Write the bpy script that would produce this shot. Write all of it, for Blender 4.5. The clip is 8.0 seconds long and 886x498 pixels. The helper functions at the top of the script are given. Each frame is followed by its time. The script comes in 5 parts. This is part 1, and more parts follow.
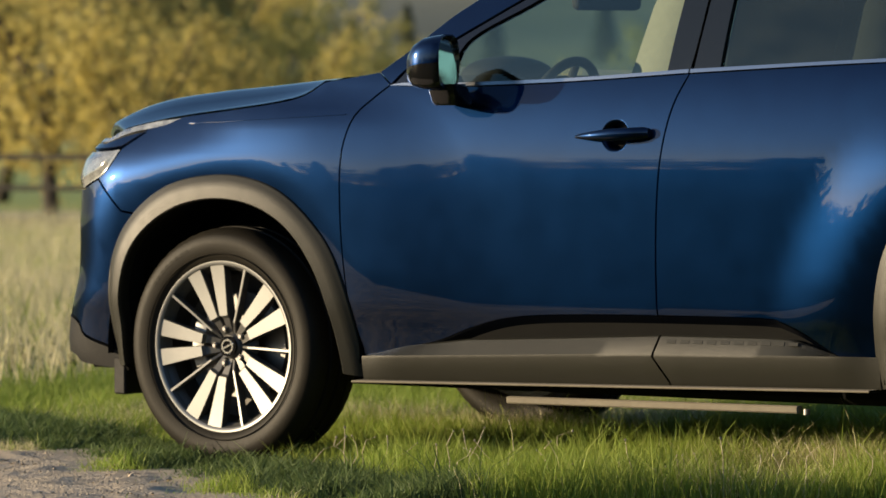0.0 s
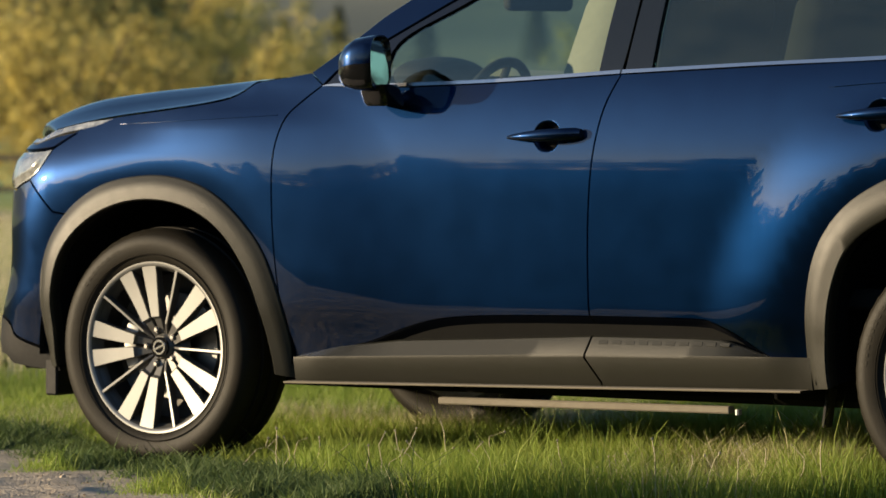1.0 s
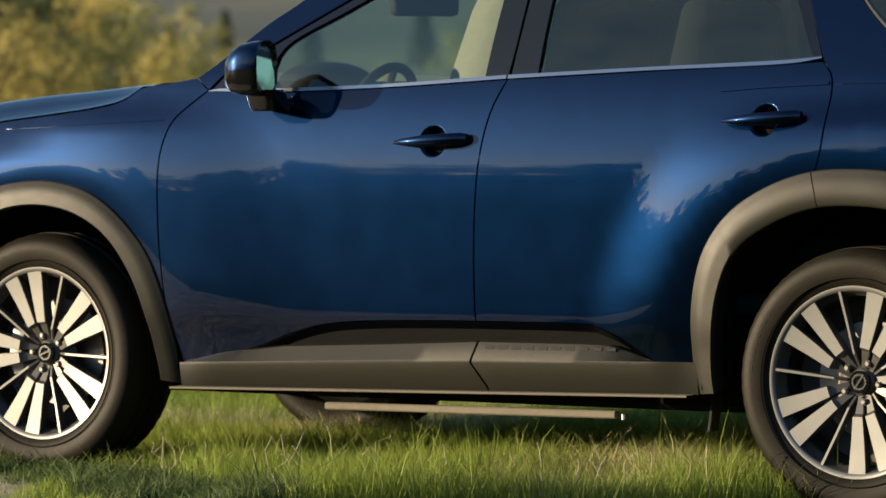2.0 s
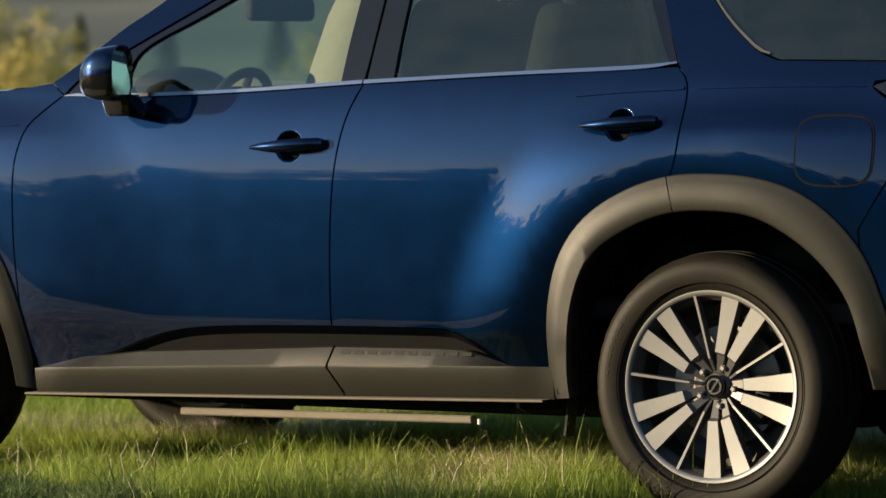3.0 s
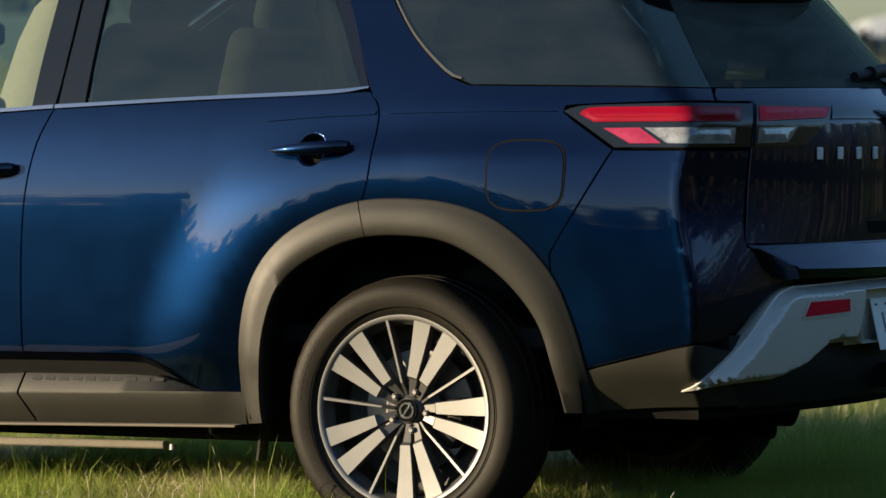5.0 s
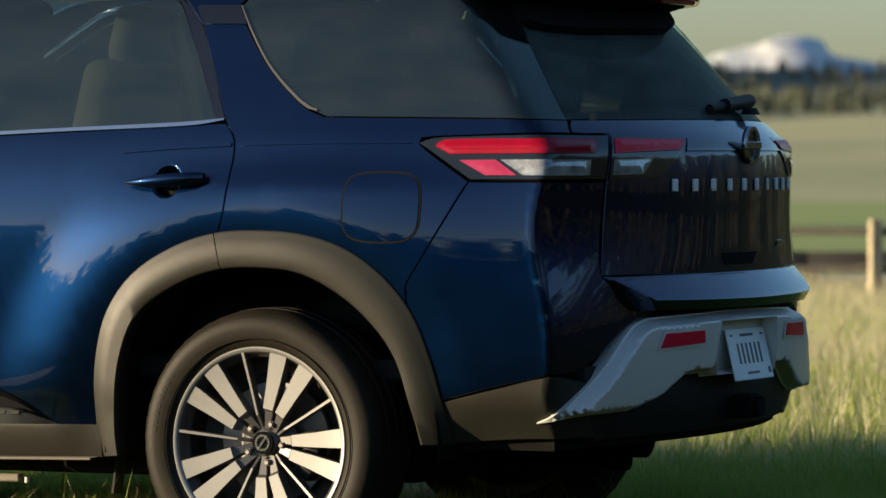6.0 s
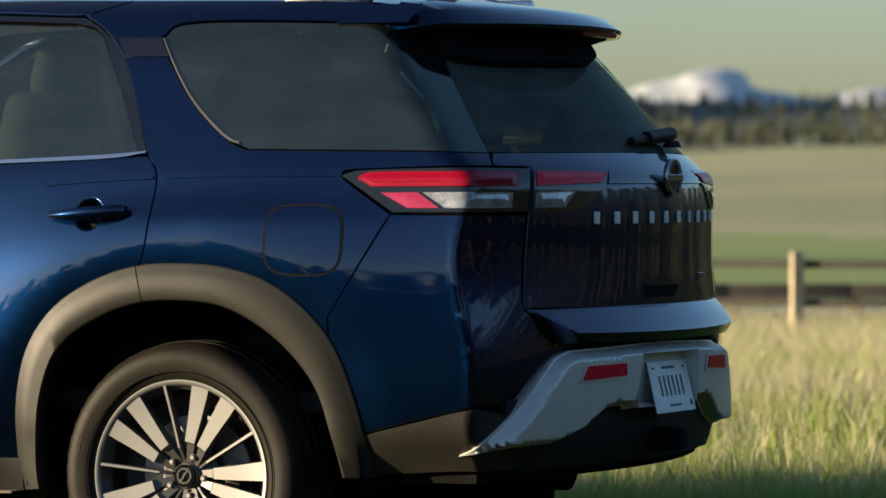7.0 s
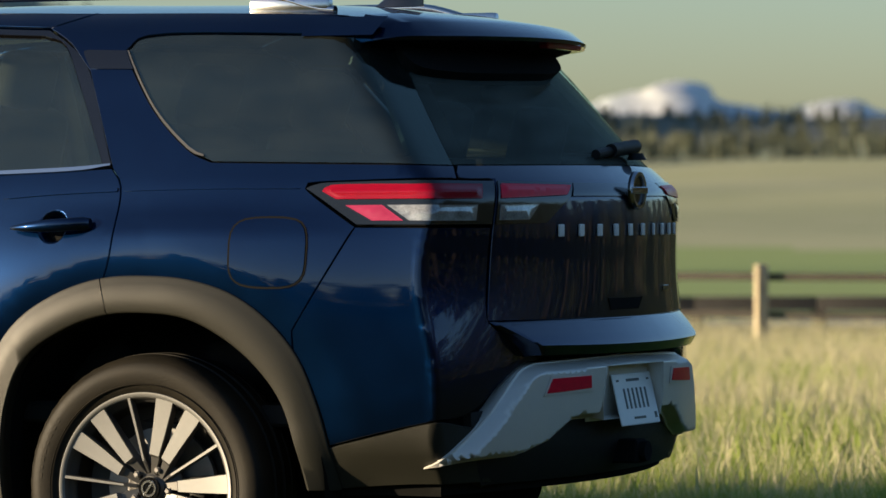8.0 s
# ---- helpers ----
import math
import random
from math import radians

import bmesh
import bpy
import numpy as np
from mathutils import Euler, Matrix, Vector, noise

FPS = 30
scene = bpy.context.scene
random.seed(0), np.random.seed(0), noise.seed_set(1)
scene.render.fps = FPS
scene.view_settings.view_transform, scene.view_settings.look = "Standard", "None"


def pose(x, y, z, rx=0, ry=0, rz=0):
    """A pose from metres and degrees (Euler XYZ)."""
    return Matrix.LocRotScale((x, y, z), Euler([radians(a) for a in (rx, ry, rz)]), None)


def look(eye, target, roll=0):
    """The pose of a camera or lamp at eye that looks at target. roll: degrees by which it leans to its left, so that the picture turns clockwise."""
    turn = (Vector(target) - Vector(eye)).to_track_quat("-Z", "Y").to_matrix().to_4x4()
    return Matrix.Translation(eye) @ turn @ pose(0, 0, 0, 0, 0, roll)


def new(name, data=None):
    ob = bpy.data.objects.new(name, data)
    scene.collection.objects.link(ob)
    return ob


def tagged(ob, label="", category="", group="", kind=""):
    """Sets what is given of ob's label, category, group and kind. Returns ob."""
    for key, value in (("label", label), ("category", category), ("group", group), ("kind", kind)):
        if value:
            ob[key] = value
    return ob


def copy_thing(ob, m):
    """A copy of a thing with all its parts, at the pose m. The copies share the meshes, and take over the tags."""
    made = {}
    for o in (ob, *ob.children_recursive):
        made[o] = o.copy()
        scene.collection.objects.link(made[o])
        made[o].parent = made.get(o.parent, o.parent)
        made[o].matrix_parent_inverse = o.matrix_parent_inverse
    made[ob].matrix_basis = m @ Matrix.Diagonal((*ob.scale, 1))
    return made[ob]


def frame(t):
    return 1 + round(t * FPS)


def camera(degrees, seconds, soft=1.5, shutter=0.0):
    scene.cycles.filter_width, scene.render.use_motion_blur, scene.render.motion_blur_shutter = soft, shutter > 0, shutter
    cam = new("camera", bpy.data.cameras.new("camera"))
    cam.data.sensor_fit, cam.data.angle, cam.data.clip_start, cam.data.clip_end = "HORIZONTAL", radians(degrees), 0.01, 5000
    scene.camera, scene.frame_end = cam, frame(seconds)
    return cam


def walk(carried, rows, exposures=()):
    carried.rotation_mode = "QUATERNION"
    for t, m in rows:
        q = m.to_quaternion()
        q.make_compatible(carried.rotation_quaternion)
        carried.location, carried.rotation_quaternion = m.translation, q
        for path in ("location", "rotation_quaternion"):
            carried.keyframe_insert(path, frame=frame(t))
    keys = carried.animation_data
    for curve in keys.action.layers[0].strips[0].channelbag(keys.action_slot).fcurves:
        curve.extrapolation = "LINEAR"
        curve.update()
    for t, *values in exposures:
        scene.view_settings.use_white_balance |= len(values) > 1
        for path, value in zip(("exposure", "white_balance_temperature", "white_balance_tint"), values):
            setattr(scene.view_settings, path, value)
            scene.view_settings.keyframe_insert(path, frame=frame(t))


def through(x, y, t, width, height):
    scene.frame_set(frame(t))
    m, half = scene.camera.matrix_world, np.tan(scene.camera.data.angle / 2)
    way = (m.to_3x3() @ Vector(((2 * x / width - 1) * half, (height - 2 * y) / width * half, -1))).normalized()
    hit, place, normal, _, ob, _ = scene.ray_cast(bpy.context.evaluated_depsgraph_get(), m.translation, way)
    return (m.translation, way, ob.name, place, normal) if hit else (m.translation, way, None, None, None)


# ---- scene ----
# ---- the camera: it stands on a tripod and pans from the nose to the tail of the car ----
cam = camera(11.213, 8.0, soft=1.5)
EYE = (8.824, -12.228, 1.180)
ROWS = [
    (0.0, 35.256, -1.990),
    (0.5, 34.840, -1.980),
    (1.0, 34.391, -1.984),
    (1.2, 34.190, -1.985),
    (2.3, 32.449, -1.885),
    (2.5, 32.135, -1.863),
    (3.0, 31.117, -1.865),
    (3.5, 30.095, -1.870),
    (4.0, 29.100, -1.849),
    (4.5, 28.120, -1.801),
    (5.0, 27.207, -1.562),
    (5.2, 26.844, -1.507),
    (6.3, 24.980, -1.041),
    (6.5, 24.801, -0.965),
    (7.0, 24.384, -0.748),
    (7.5, 24.110, -0.672),
    (8.0, 23.933, -0.590),
]
# the camera's own roll is 0.15 degrees
walk(cam, [(t, pose(*EYE, 90 + pitch, 0, yaw) @ pose(0, 0, 0, 0, 0, -0.1515)) for t, yaw, pitch in ROWS],
     exposures=[(0.0, 0.72, 6650, 12), (8.0, 0.98, 6650, 13)])
cam.data.dof.use_dof = True
cam.data.dof.focus_distance = 13.0
cam.data.dof.aperture_fstop = 5.2

# ---- daylight: a low sun ahead of the car on its near side ----
SUN_FROM = Vector((-0.78, -0.55, 0.14)).normalized()
world = bpy.data.worlds.new("sky")
scene.world = world
world.use_nodes = True
sky = world.node_tree.nodes.new("ShaderNodeTexSky")
sky.sky_type, sky.sun_disc = "NISHITA", False
sky.sun_elevation = math.asin(SUN_FROM.z)
sky.sun_rotation = math.atan2(SUN_FROM.x, SUN_FROM.y)
sky.air_density, sky.dust_density, sky.ozone_density = 1.0, .80, 3.4
world.node_tree.links.new(sky.outputs[0], world.node_tree.nodes["Background"].inputs[0])
world.node_tree.nodes["Background"].inputs[1].default_value = 0.112
lamp = bpy.data.lights.new("sun", "SUN")
lamp.energy, lamp.angle, lamp.color = 5.0, radians(0.6), (1.0, 0.81, 0.53)
sun = new("sun", lamp)
sun.matrix_world = look(SUN_FROM * 50, (0, 0, 0))
# ---- materials ----
def material(name, colour, rough=0.5, metal=0.0, vary=0.0, scale=8.0, bump=0.0, bump_scale=60.0, coat=0.0, tint=None, spread=0.0, spec=0.5, island=False):
    """A principled surface: its colour drifts to tint in patches (scale), and from piece to piece (spread)."""
    m = bpy.data.materials.new(name)
    m.use_nodes = True
    n, l = m.node_tree.nodes, m.node_tree.links
    b = n["Principled BSDF"]
    b.inputs["Roughness"].default_value, b.inputs["Metallic"].default_value = rough, metal
    b.inputs["Base Color"].default_value = (*colour, 1)
    b.inputs["Coat Weight"].default_value, b.inputs["Coat Roughness"].default_value = coat, 0.02
    b.inputs["Specular IOR Level"].default_value = spec
    where = n.new("ShaderNodeTexCoord").outputs["Object"]
    if vary or spread:
        tint = tint or tuple(c * .55 for c in colour)
        mix = n.new("ShaderNodeMix")
        mix.data_type = "RGBA"
        mix.inputs[6].default_value, mix.inputs[7].default_value = (*colour, 1), (*tint, 1)
        big, fine = n.new("ShaderNodeTexNoise"), n.new("ShaderNodeTexNoise")
        big.inputs["Scale"].default_value, fine.inputs["Scale"].default_value = scale, scale * 9
        for x in (big, fine):
            x.inputs["Detail"].default_value = 5
            l.new(where, x.inputs["Vector"])
        total = n.new("ShaderNodeMath")
        total.operation = "MULTIPLY_ADD"
        l.new(big.outputs[0], total.inputs[0])
        total.inputs[1].default_value = vary * 1.4
        half = n.new("ShaderNodeMath")
        half.operation = "MULTIPLY_ADD"
        l.new(fine.outputs[0], half.inputs[0])
        half.inputs[1].default_value, half.inputs[2].default_value = vary * .8, -vary * .6
        l.new(half.outputs[0], total.inputs[2])
        last = total.outputs[0]
        if spread:
            rnd = n.new("ShaderNodeNewGeometry").outputs["Random Per Island"] if island else n.new("ShaderNodeObjectInfo").outputs["Random"]
            add = n.new("ShaderNodeMath")
            add.operation = "MULTIPLY_ADD"
            l.new(rnd, add.inputs[0])
            add.inputs[1].default_value = spread
            l.new(last, add.inputs[2])
            last = add.outputs[0]
        l.new(last, mix.inputs[0])
        l.new(mix.outputs[2], b.inputs["Base Color"])
        r = n.new("ShaderNodeMath")
        r.operation = "MULTIPLY_ADD"
        l.new(fine.outputs[0], r.inputs[0])
        r.inputs[1].default_value, r.inputs[2].default_value = rough * .25, rough * .875
        l.new(r.outputs[0], b.inputs["Roughness"])
    if bump:
        t, p = n.new("ShaderNodeTexNoise"), n.new("ShaderNodeBump")
        t.inputs["Scale"].default_value, t.inputs["Detail"].default_value = bump_scale, 6
        p.inputs["Strength"].default_value, p.inputs["Distance"].default_value = bump, .01
        l.new(where, t.inputs["Vector"])
        l.new(t.outputs[0], p.inputs["Height"])
        l.new(p.outputs[0], b.inputs["Normal"])
    return m


def pane(name, colour, gloss=1.0, bend=1.8, sky_veil=0.0):
    """Thin tinted glass: it lets tinted light through and mirrors more at a slant."""
    m = bpy.data.materials.new(name)
    m.use_nodes = True
    n, l = m.node_tree.nodes, m.node_tree.links
    n.remove(n["Principled BSDF"])
    clear, shine, mix, f = n.new("ShaderNodeBsdfTransparent"), n.new("ShaderNodeBsdfGlossy"), n.new("ShaderNodeMixShader"), n.new("ShaderNodeFresnel")
    clear.inputs[0].default_value = (*colour, 1)
    shine.inputs["Roughness"].default_value = .015
    shine.inputs["Color"].default_value = (gloss * .88, gloss, gloss * .84, 1)
    f.inputs[0].default_value = bend
    l.new(f.outputs[0], mix.inputs[0])
    l.new(clear.outputs[0], mix.inputs[1])
    l.new(shine.outputs[0], mix.inputs[2])
    last = mix.outputs[0]
    # a pale diffuse coat painted in for the sky these panes mirror
    if sky_veil:
        film, veil, spots = n.new("ShaderNodeBsdfDiffuse"), n.new("ShaderNodeMixShader"), n.new("ShaderNodeTexNoise")
        film.inputs[0].default_value = (.36, .42, .37, 1)
        spots.inputs["Scale"].default_value, spots.inputs["Detail"].default_value = 6, 5
        amount = n.new("ShaderNodeMath")
        amount.operation = "MULTIPLY"
        amount.inputs[1].default_value = sky_veil * 2
        l.new(spots.outputs[0], amount.inputs[0])
        l.new(amount.outputs[0], veil.inputs[0])
        l.new(last, veil.inputs[1])
        l.new(film.outputs[0], veil.inputs[2])
        last = veil.outputs[0]
    l.new(last, n["Material Output"].inputs[0])
    return m


PAINT = material("blue_paint", (.0002, .0098, .042), .335, 1.0, coat=1.0, vary=.10, scale=1.2, tint=(.0002, .0088, .038), spec=0.0)
PAINT.node_tree.nodes["Principled BSDF"].inputs["Coat IOR"].default_value = 1.48
PAINT.node_tree.nodes["Principled BSDF"].inputs["Coat Roughness"].default_value = .03
CLAD = material("grey_plastic", (.0180, .0178, .0130), .45, vary=.5, scale=3, tint=(.0132, .0130, .0096), bump=.10, bump_scale=900, spec=.33)
DARK = material("black_plastic", (.010, .010, .010), .6, vary=.4, scale=6, bump=.1, bump_scale=300, spec=.25)
GLOSSY = material("gloss_black", (.006, .006, .007), .12, coat=.6)
LINER = material("liner", (.012, .012, .0115), .95, vary=.3, spec=.05)
RUBBER = material("tyre_rubber", (.0085, .0078, .0060), .56, vary=.9, scale=7, tint=(.022, .0185, .0125), bump=.06, bump_scale=140, spec=.16)
LETTERS = material("sidewall_letters", (.026, .023, .017), .7, vary=.4, scale=9, spec=.2)
ALLOY = material("machined_alloy", (.27, .272, .264), .42, .50, vary=.35, scale=20, tint=(.215, .216, .21))
GUNMETAL = material("dark_alloy", (.11, .108, .104), .42, .5, vary=.3, scale=20)
BARREL = material("wheel_barrel", (.060, .057, .052), .5, .5, vary=.5, scale=14, tint=(.035, .033, .030))
STEEL = material("brake_steel", (.28, .27, .26), .45, .9, vary=.4, scale=12)
CHROME = material("satin_chrome", (.50, .51, .52), .20, 1.0)
SILVER = material("silver_trim", (.76, .73, .66), .38, .25, vary=.15, scale=4)
BRIGHT = material("bright_letters", (.86, .87, .86), .30, .2, vary=.1, scale=30)
CALIPER = material("cast_caliper", (.42, .42, .40), .5, .3, vary=.4, scale=25)
REDLENS = material("red_lens", (.30, .0008, .014), .22, coat=.12, vary=.5, scale=34, tint=(.20, .001, .008), spec=.3)
# brighter red than red_lens: thrown-back light is put into the colour
LITRED = material("lit_red", (.90, .004, .040), .3, vary=.4, scale=60, tint=(.45, .003, .018), spec=.3)
PINKLENS = material("pink_lens", (.36, .030, .085), .25, coat=.15, vary=.3, scale=26, tint=(.38, .03, .075), spec=.3)
CLEARLENS = material("clear_lens", (.55, .56, .54), .10, .3, coat=1.0, vary=1.0, scale=26, tint=(.05, .055, .06))
LAMPBLACK = material("lamp_housing", (.009, .0105, .0100), .2, coat=.5)
# tan made paler to stand for sun on the rail and sill lip
LITEDGE = material("lit_edge", (.21, .185, .14), .8, vary=.5, scale=6)
WHITE = material("plate_white", (.86, .88, .85), .45, vary=.2, scale=14, tint=(.6, .64, .62))
INK = material("plate_ink", (.05, .07, .065), .5)
BEIGE = material("pale_upholstery", (.62, .60, .52), .8, vary=.2, scale=5)
SEATING = material("seat_cloth", (.022, .023, .020), .85, vary=.3, scale=5, spec=.1)
CABIN = material("cabin_dark", (.020, .020, .019), .75, vary=.3, scale=5, spec=.15)
PILLAR = material("pillar_lining", (.20, .20, .165), .85, vary=.3, scale=6)
MIRROR = material("mirror_glass", (.85, .88, .86), .01, 1.0)
GLASS = pane("front_glass", (.80, .95, .84), bend=2.15)
PRIVACY = pane("privacy_glass", (.46, .58, .50), bend=1.95, sky_veil=.022)
DEEP = pane("dark_rear_glass", (.24, .31, .28), bend=1.95, sky_veil=.022)
REARGLASS = pane("tailgate_glass", (.50, .68, .70), gloss=.14, bend=1.5, sky_veil=.16)
# ---- body skin: a point for every station s along the side and height z ----
def curve(xs, ys):
    """A smooth function through a few control values."""
    xs, ys = np.array(xs, float), np.array(ys, float)
    d = np.diff(ys) / np.diff(xs)
    m = np.concatenate([[d[0]], (d[:-1] + d[1:]) / 2, [d[-1]]])

    def value(x):
        x = np.asarray(x, float)
        i = np.clip(np.searchsorted(xs, x) - 1, 0, len(xs) - 2)
        h = xs[i + 1] - xs[i]
        u = (x - xs[i]) / h
        low, high = x < xs[0], x > xs[-1]
        c = ((2 * u**3 - 3 * u**2 + 1) * ys[i] + (u**3 - 2 * u**2 + u) * h * m[i]
             + (3 * u**2 - 2 * u**3) * ys[i + 1] + (u**3 - u**2) * h * m[i + 1])
        return np.where(low, ys[0] + m[0] * (x - xs[0]), np.where(high, ys[-1] + m[-1] * (x - xs[-1]), c))
    return value


def ease(a, b, x):
    u = np.clip((np.asarray(x, float) - a) / (b - a), 0, 1)
    return u * u * (3 - 2 * u)


AXLE_F, AXLE_R, HUB_Z, HALF = 0.0, 2.9, 0.375, 0.985
half_width = curve([.20, .30, .40, .46, .515, .58, .70, .82, .92, .99, 1.06, 1.14, 1.21, 1.25, 1.45, 1.62, 1.72, 1.80],
                   [.90, .925, .942, .952, .9630, .9690, .9765, .9815, .9835, .9815, .974, .959, .940, .926, .838, .752, .665, .52])
rear_x = curve([.30, .50, .80, 1.00, 1.15, 1.21, 1.25, 1.30, 1.44, 1.573, 1.72, 1.80], [3.90, 3.96, 3.995, 4.0, 4.0, 3.99, 3.955, 3.895, 3.76, 3.634, 3.48, 3.38])
front_x = curve([.20, .30, .45, .60, .80, .92, 1.0, 1.05, 1.10, 1.15, 1.30, 1.80], [-.86, -1.0, -1.01, -.97, -.962, -.948, -.905, -.835, -.74, -.63, -.40, .2])
FRONT_BOW = 0.40
rear_bow = curve([.3, .7, .95, 1.3, 1.8], [.19, .20, .26, .26, .26])


def ridge(s, z, cx, r0, high):
    """The fender's swelling round a wheel arch: it crests at r0 and falls away on both sides."""
    r = np.hypot(s - cx, (z - HUB_Z) * 1.0)
    return high * np.where(r > r0, 1 - ease(r0 - .01, r0 + np.where(s > cx, .50, .25), r), 1 - 1.1 * ease(r0 + .005, r0 - .22, r)) * ease(.15, .5, z - .15) * (1 - ease(1.08, 1.2, z))


def width(s, z):
    w = half_width(z) - .028 * ease(2.95, 3.75, s) - .05 * ease(.4, -.8, s) * ease(.9, 1.15, z) - .012 * ease(.45, -.5, s)
    w = w - .05 * ease(3.38, 3.60, s) * ease(.52, .36, z)
    return w + ridge(s, z, .03, .615, .022) + ridge(s, z, 2.93, .685, .022)


def raw_skin(s, z):
    w0 = width(np.clip(s, -.5, 3.6), z)
    end = rear_x(z) - rear_bow(z) * w0**2
    start = front_x(z) + FRONT_BOW * w0**2
    w = width(np.clip(s, start, end), z)
    over, under = np.maximum(s - end, 0), np.maximum(start - s, 0)
    y_r = np.maximum(w0 - over * .93, -w0)
    y_f = np.maximum(w0 - under * .86, -w0)
    x = np.where(over > 0, rear_x(z) - rear_bow(z) * y_r**2, np.where(under > 0, front_x(z) + FRONT_BOW * y_f**2, s))
    y = np.where(over > 0, y_r, np.where(under > 0, y_f, w))
    return x, -y


STEPS = np.linspace(-1, 1, 21)
WEIGHT = (1 - STEPS**2) ** 1.0 + .08
WEIGHT = WEIGHT / WEIGHT.sum()


def skin(s, z, out=0.0):
    """Places on the near flank (negative y); the corners are rounded. out: metres proud of it."""
    s, z = np.broadcast_arrays(np.asarray(s, float), np.asarray(z, float))
    x, y = raw_skin(s, z)
    bent = (s > 3.2) | (s < .75)
    if np.any(bent):
        sb, zb = s[bent], z[bent]
        r = np.where(sb > 2, .026 + .049 * ease(1.12, 1.30, zb), .20 * ease(.5, -.2, sb) + 1e-4)
        bx, by = np.zeros_like(sb), np.zeros_like(sb)
        for a, k in zip(STEPS, WEIGHT):
            px, py = raw_skin(sb + a * r, zb)
            bx, by = bx + k * px, by + k * py
        x, y = np.array(x), np.array(y)
        x[bent], y[bent] = bx, by
    p = np.stack([x, y, z + 0 * s], -1)
    return p + np.asarray(out)[..., None] * skin_normal(s, z) if np.any(out) else p


def skin_normal(s, z, h=.004):
    a, b = skin(s + h, z) - skin(s - h, z), skin(s, z + h) - skin(s, z - h)
    n = np.cross(a, b)
    return n / np.maximum(np.linalg.norm(n, axis=-1, keepdims=True), 1e-9)
# ---- building helpers ----
from mathutils.geometry import delaunay_2d_cdt


def finish(me, angle=None):
    me.polygons.foreach_set("use_smooth", [True] * len(me.polygons))
    if angle is not None:
        me.set_sharp_from_angle(angle=radians(angle))
    me.update()
    return me


def link(name, me, mats, parent=None, label=""):
    for m in (mats if isinstance(mats, (list, tuple)) else [mats]):
        me.materials.append(m)
    ob = new(name, me)
    ob.parent = parent
    return tagged(ob, label)


def part(name, bm, mats, parent=None, label="", angle=35):
    me = bpy.data.meshes.new(name)
    bm.to_mesh(me)
    bm.free()
    return link(name, finish(me, angle), mats, parent, label)


def sheet(name, verts, faces, mats, parent=None, label="", angle=35, indices=None):
    me = bpy.data.meshes.new(name)
    me.from_pydata([tuple(v) for v in verts], [], faces)
    if indices:
        me.polygons.foreach_set("material_index", indices)
    return link(name, finish(me, angle), mats, parent, label)


def spline(points, closed=False, step=.03):
    """A smooth line through control points, cut to short steps."""
    p = np.array(points, float)
    out = []
    n = len(p)
    for i in range(n if closed else n - 1):
        a, b = p[i], p[(i + 1) % n]
        before = p[i - 1] if i > 0 or closed else 2 * a - b
        after = p[(i + 2) % n] if i + 2 < n or closed else 2 * b - a
        k = max(1, int(np.ceil(np.linalg.norm(b - a) / step)))
        for u in np.arange(k) / k:
            out.append(.5 * (2 * a + (b - before) * u + (2 * before - 5 * a + 4 * b - after) * u * u + (3 * a - before - 3 * b + after) * u**3))
    if not closed:
        out.append(p[-1])
    return np.array(out)


def outline(*runs, step=.03):
    """A closed outline from runs of control points: each run is smooth, with corners where runs meet."""
    pts = np.concatenate([spline(r, False, step) for r in runs])
    keep = [i for i in range(len(pts)) if np.linalg.norm(pts[i] - pts[i - 1]) > 1e-4]
    pts = pts[keep]
    area = np.sum(pts[:, 0] * np.roll(pts[:, 1], -1) - np.roll(pts[:, 0], -1) * pts[:, 1])
    return pts if area > 0 else pts[::-1]


def inset(pts, d):
    a, b = pts - np.roll(pts, 1, 0), np.roll(pts, -1, 0) - pts
    na, nb = [np.stack([-v[:, 1], v[:, 0]], 1) / np.maximum(np.linalg.norm(v, axis=1, keepdims=True), 1e-9) for v in (a, b)]
    n = na + nb
    n /= np.maximum(np.linalg.norm(n, axis=1, keepdims=True), .6)
    return pts + n * d


def inside(pts, q):
    x, y = q[:, 0:1], q[:, 1:2]
    x0, y0 = pts[:, 0], pts[:, 1]
    x1, y1 = np.roll(x0, -1), np.roll(y0, -1)
    with np.errstate(divide="ignore", invalid="ignore"):
        cross = ((y0 > y) != (y1 > y)) & (x < (x1 - x0) * (y - y0) / (y1 - y0) + x0)
    return cross.sum(1) % 2 == 1


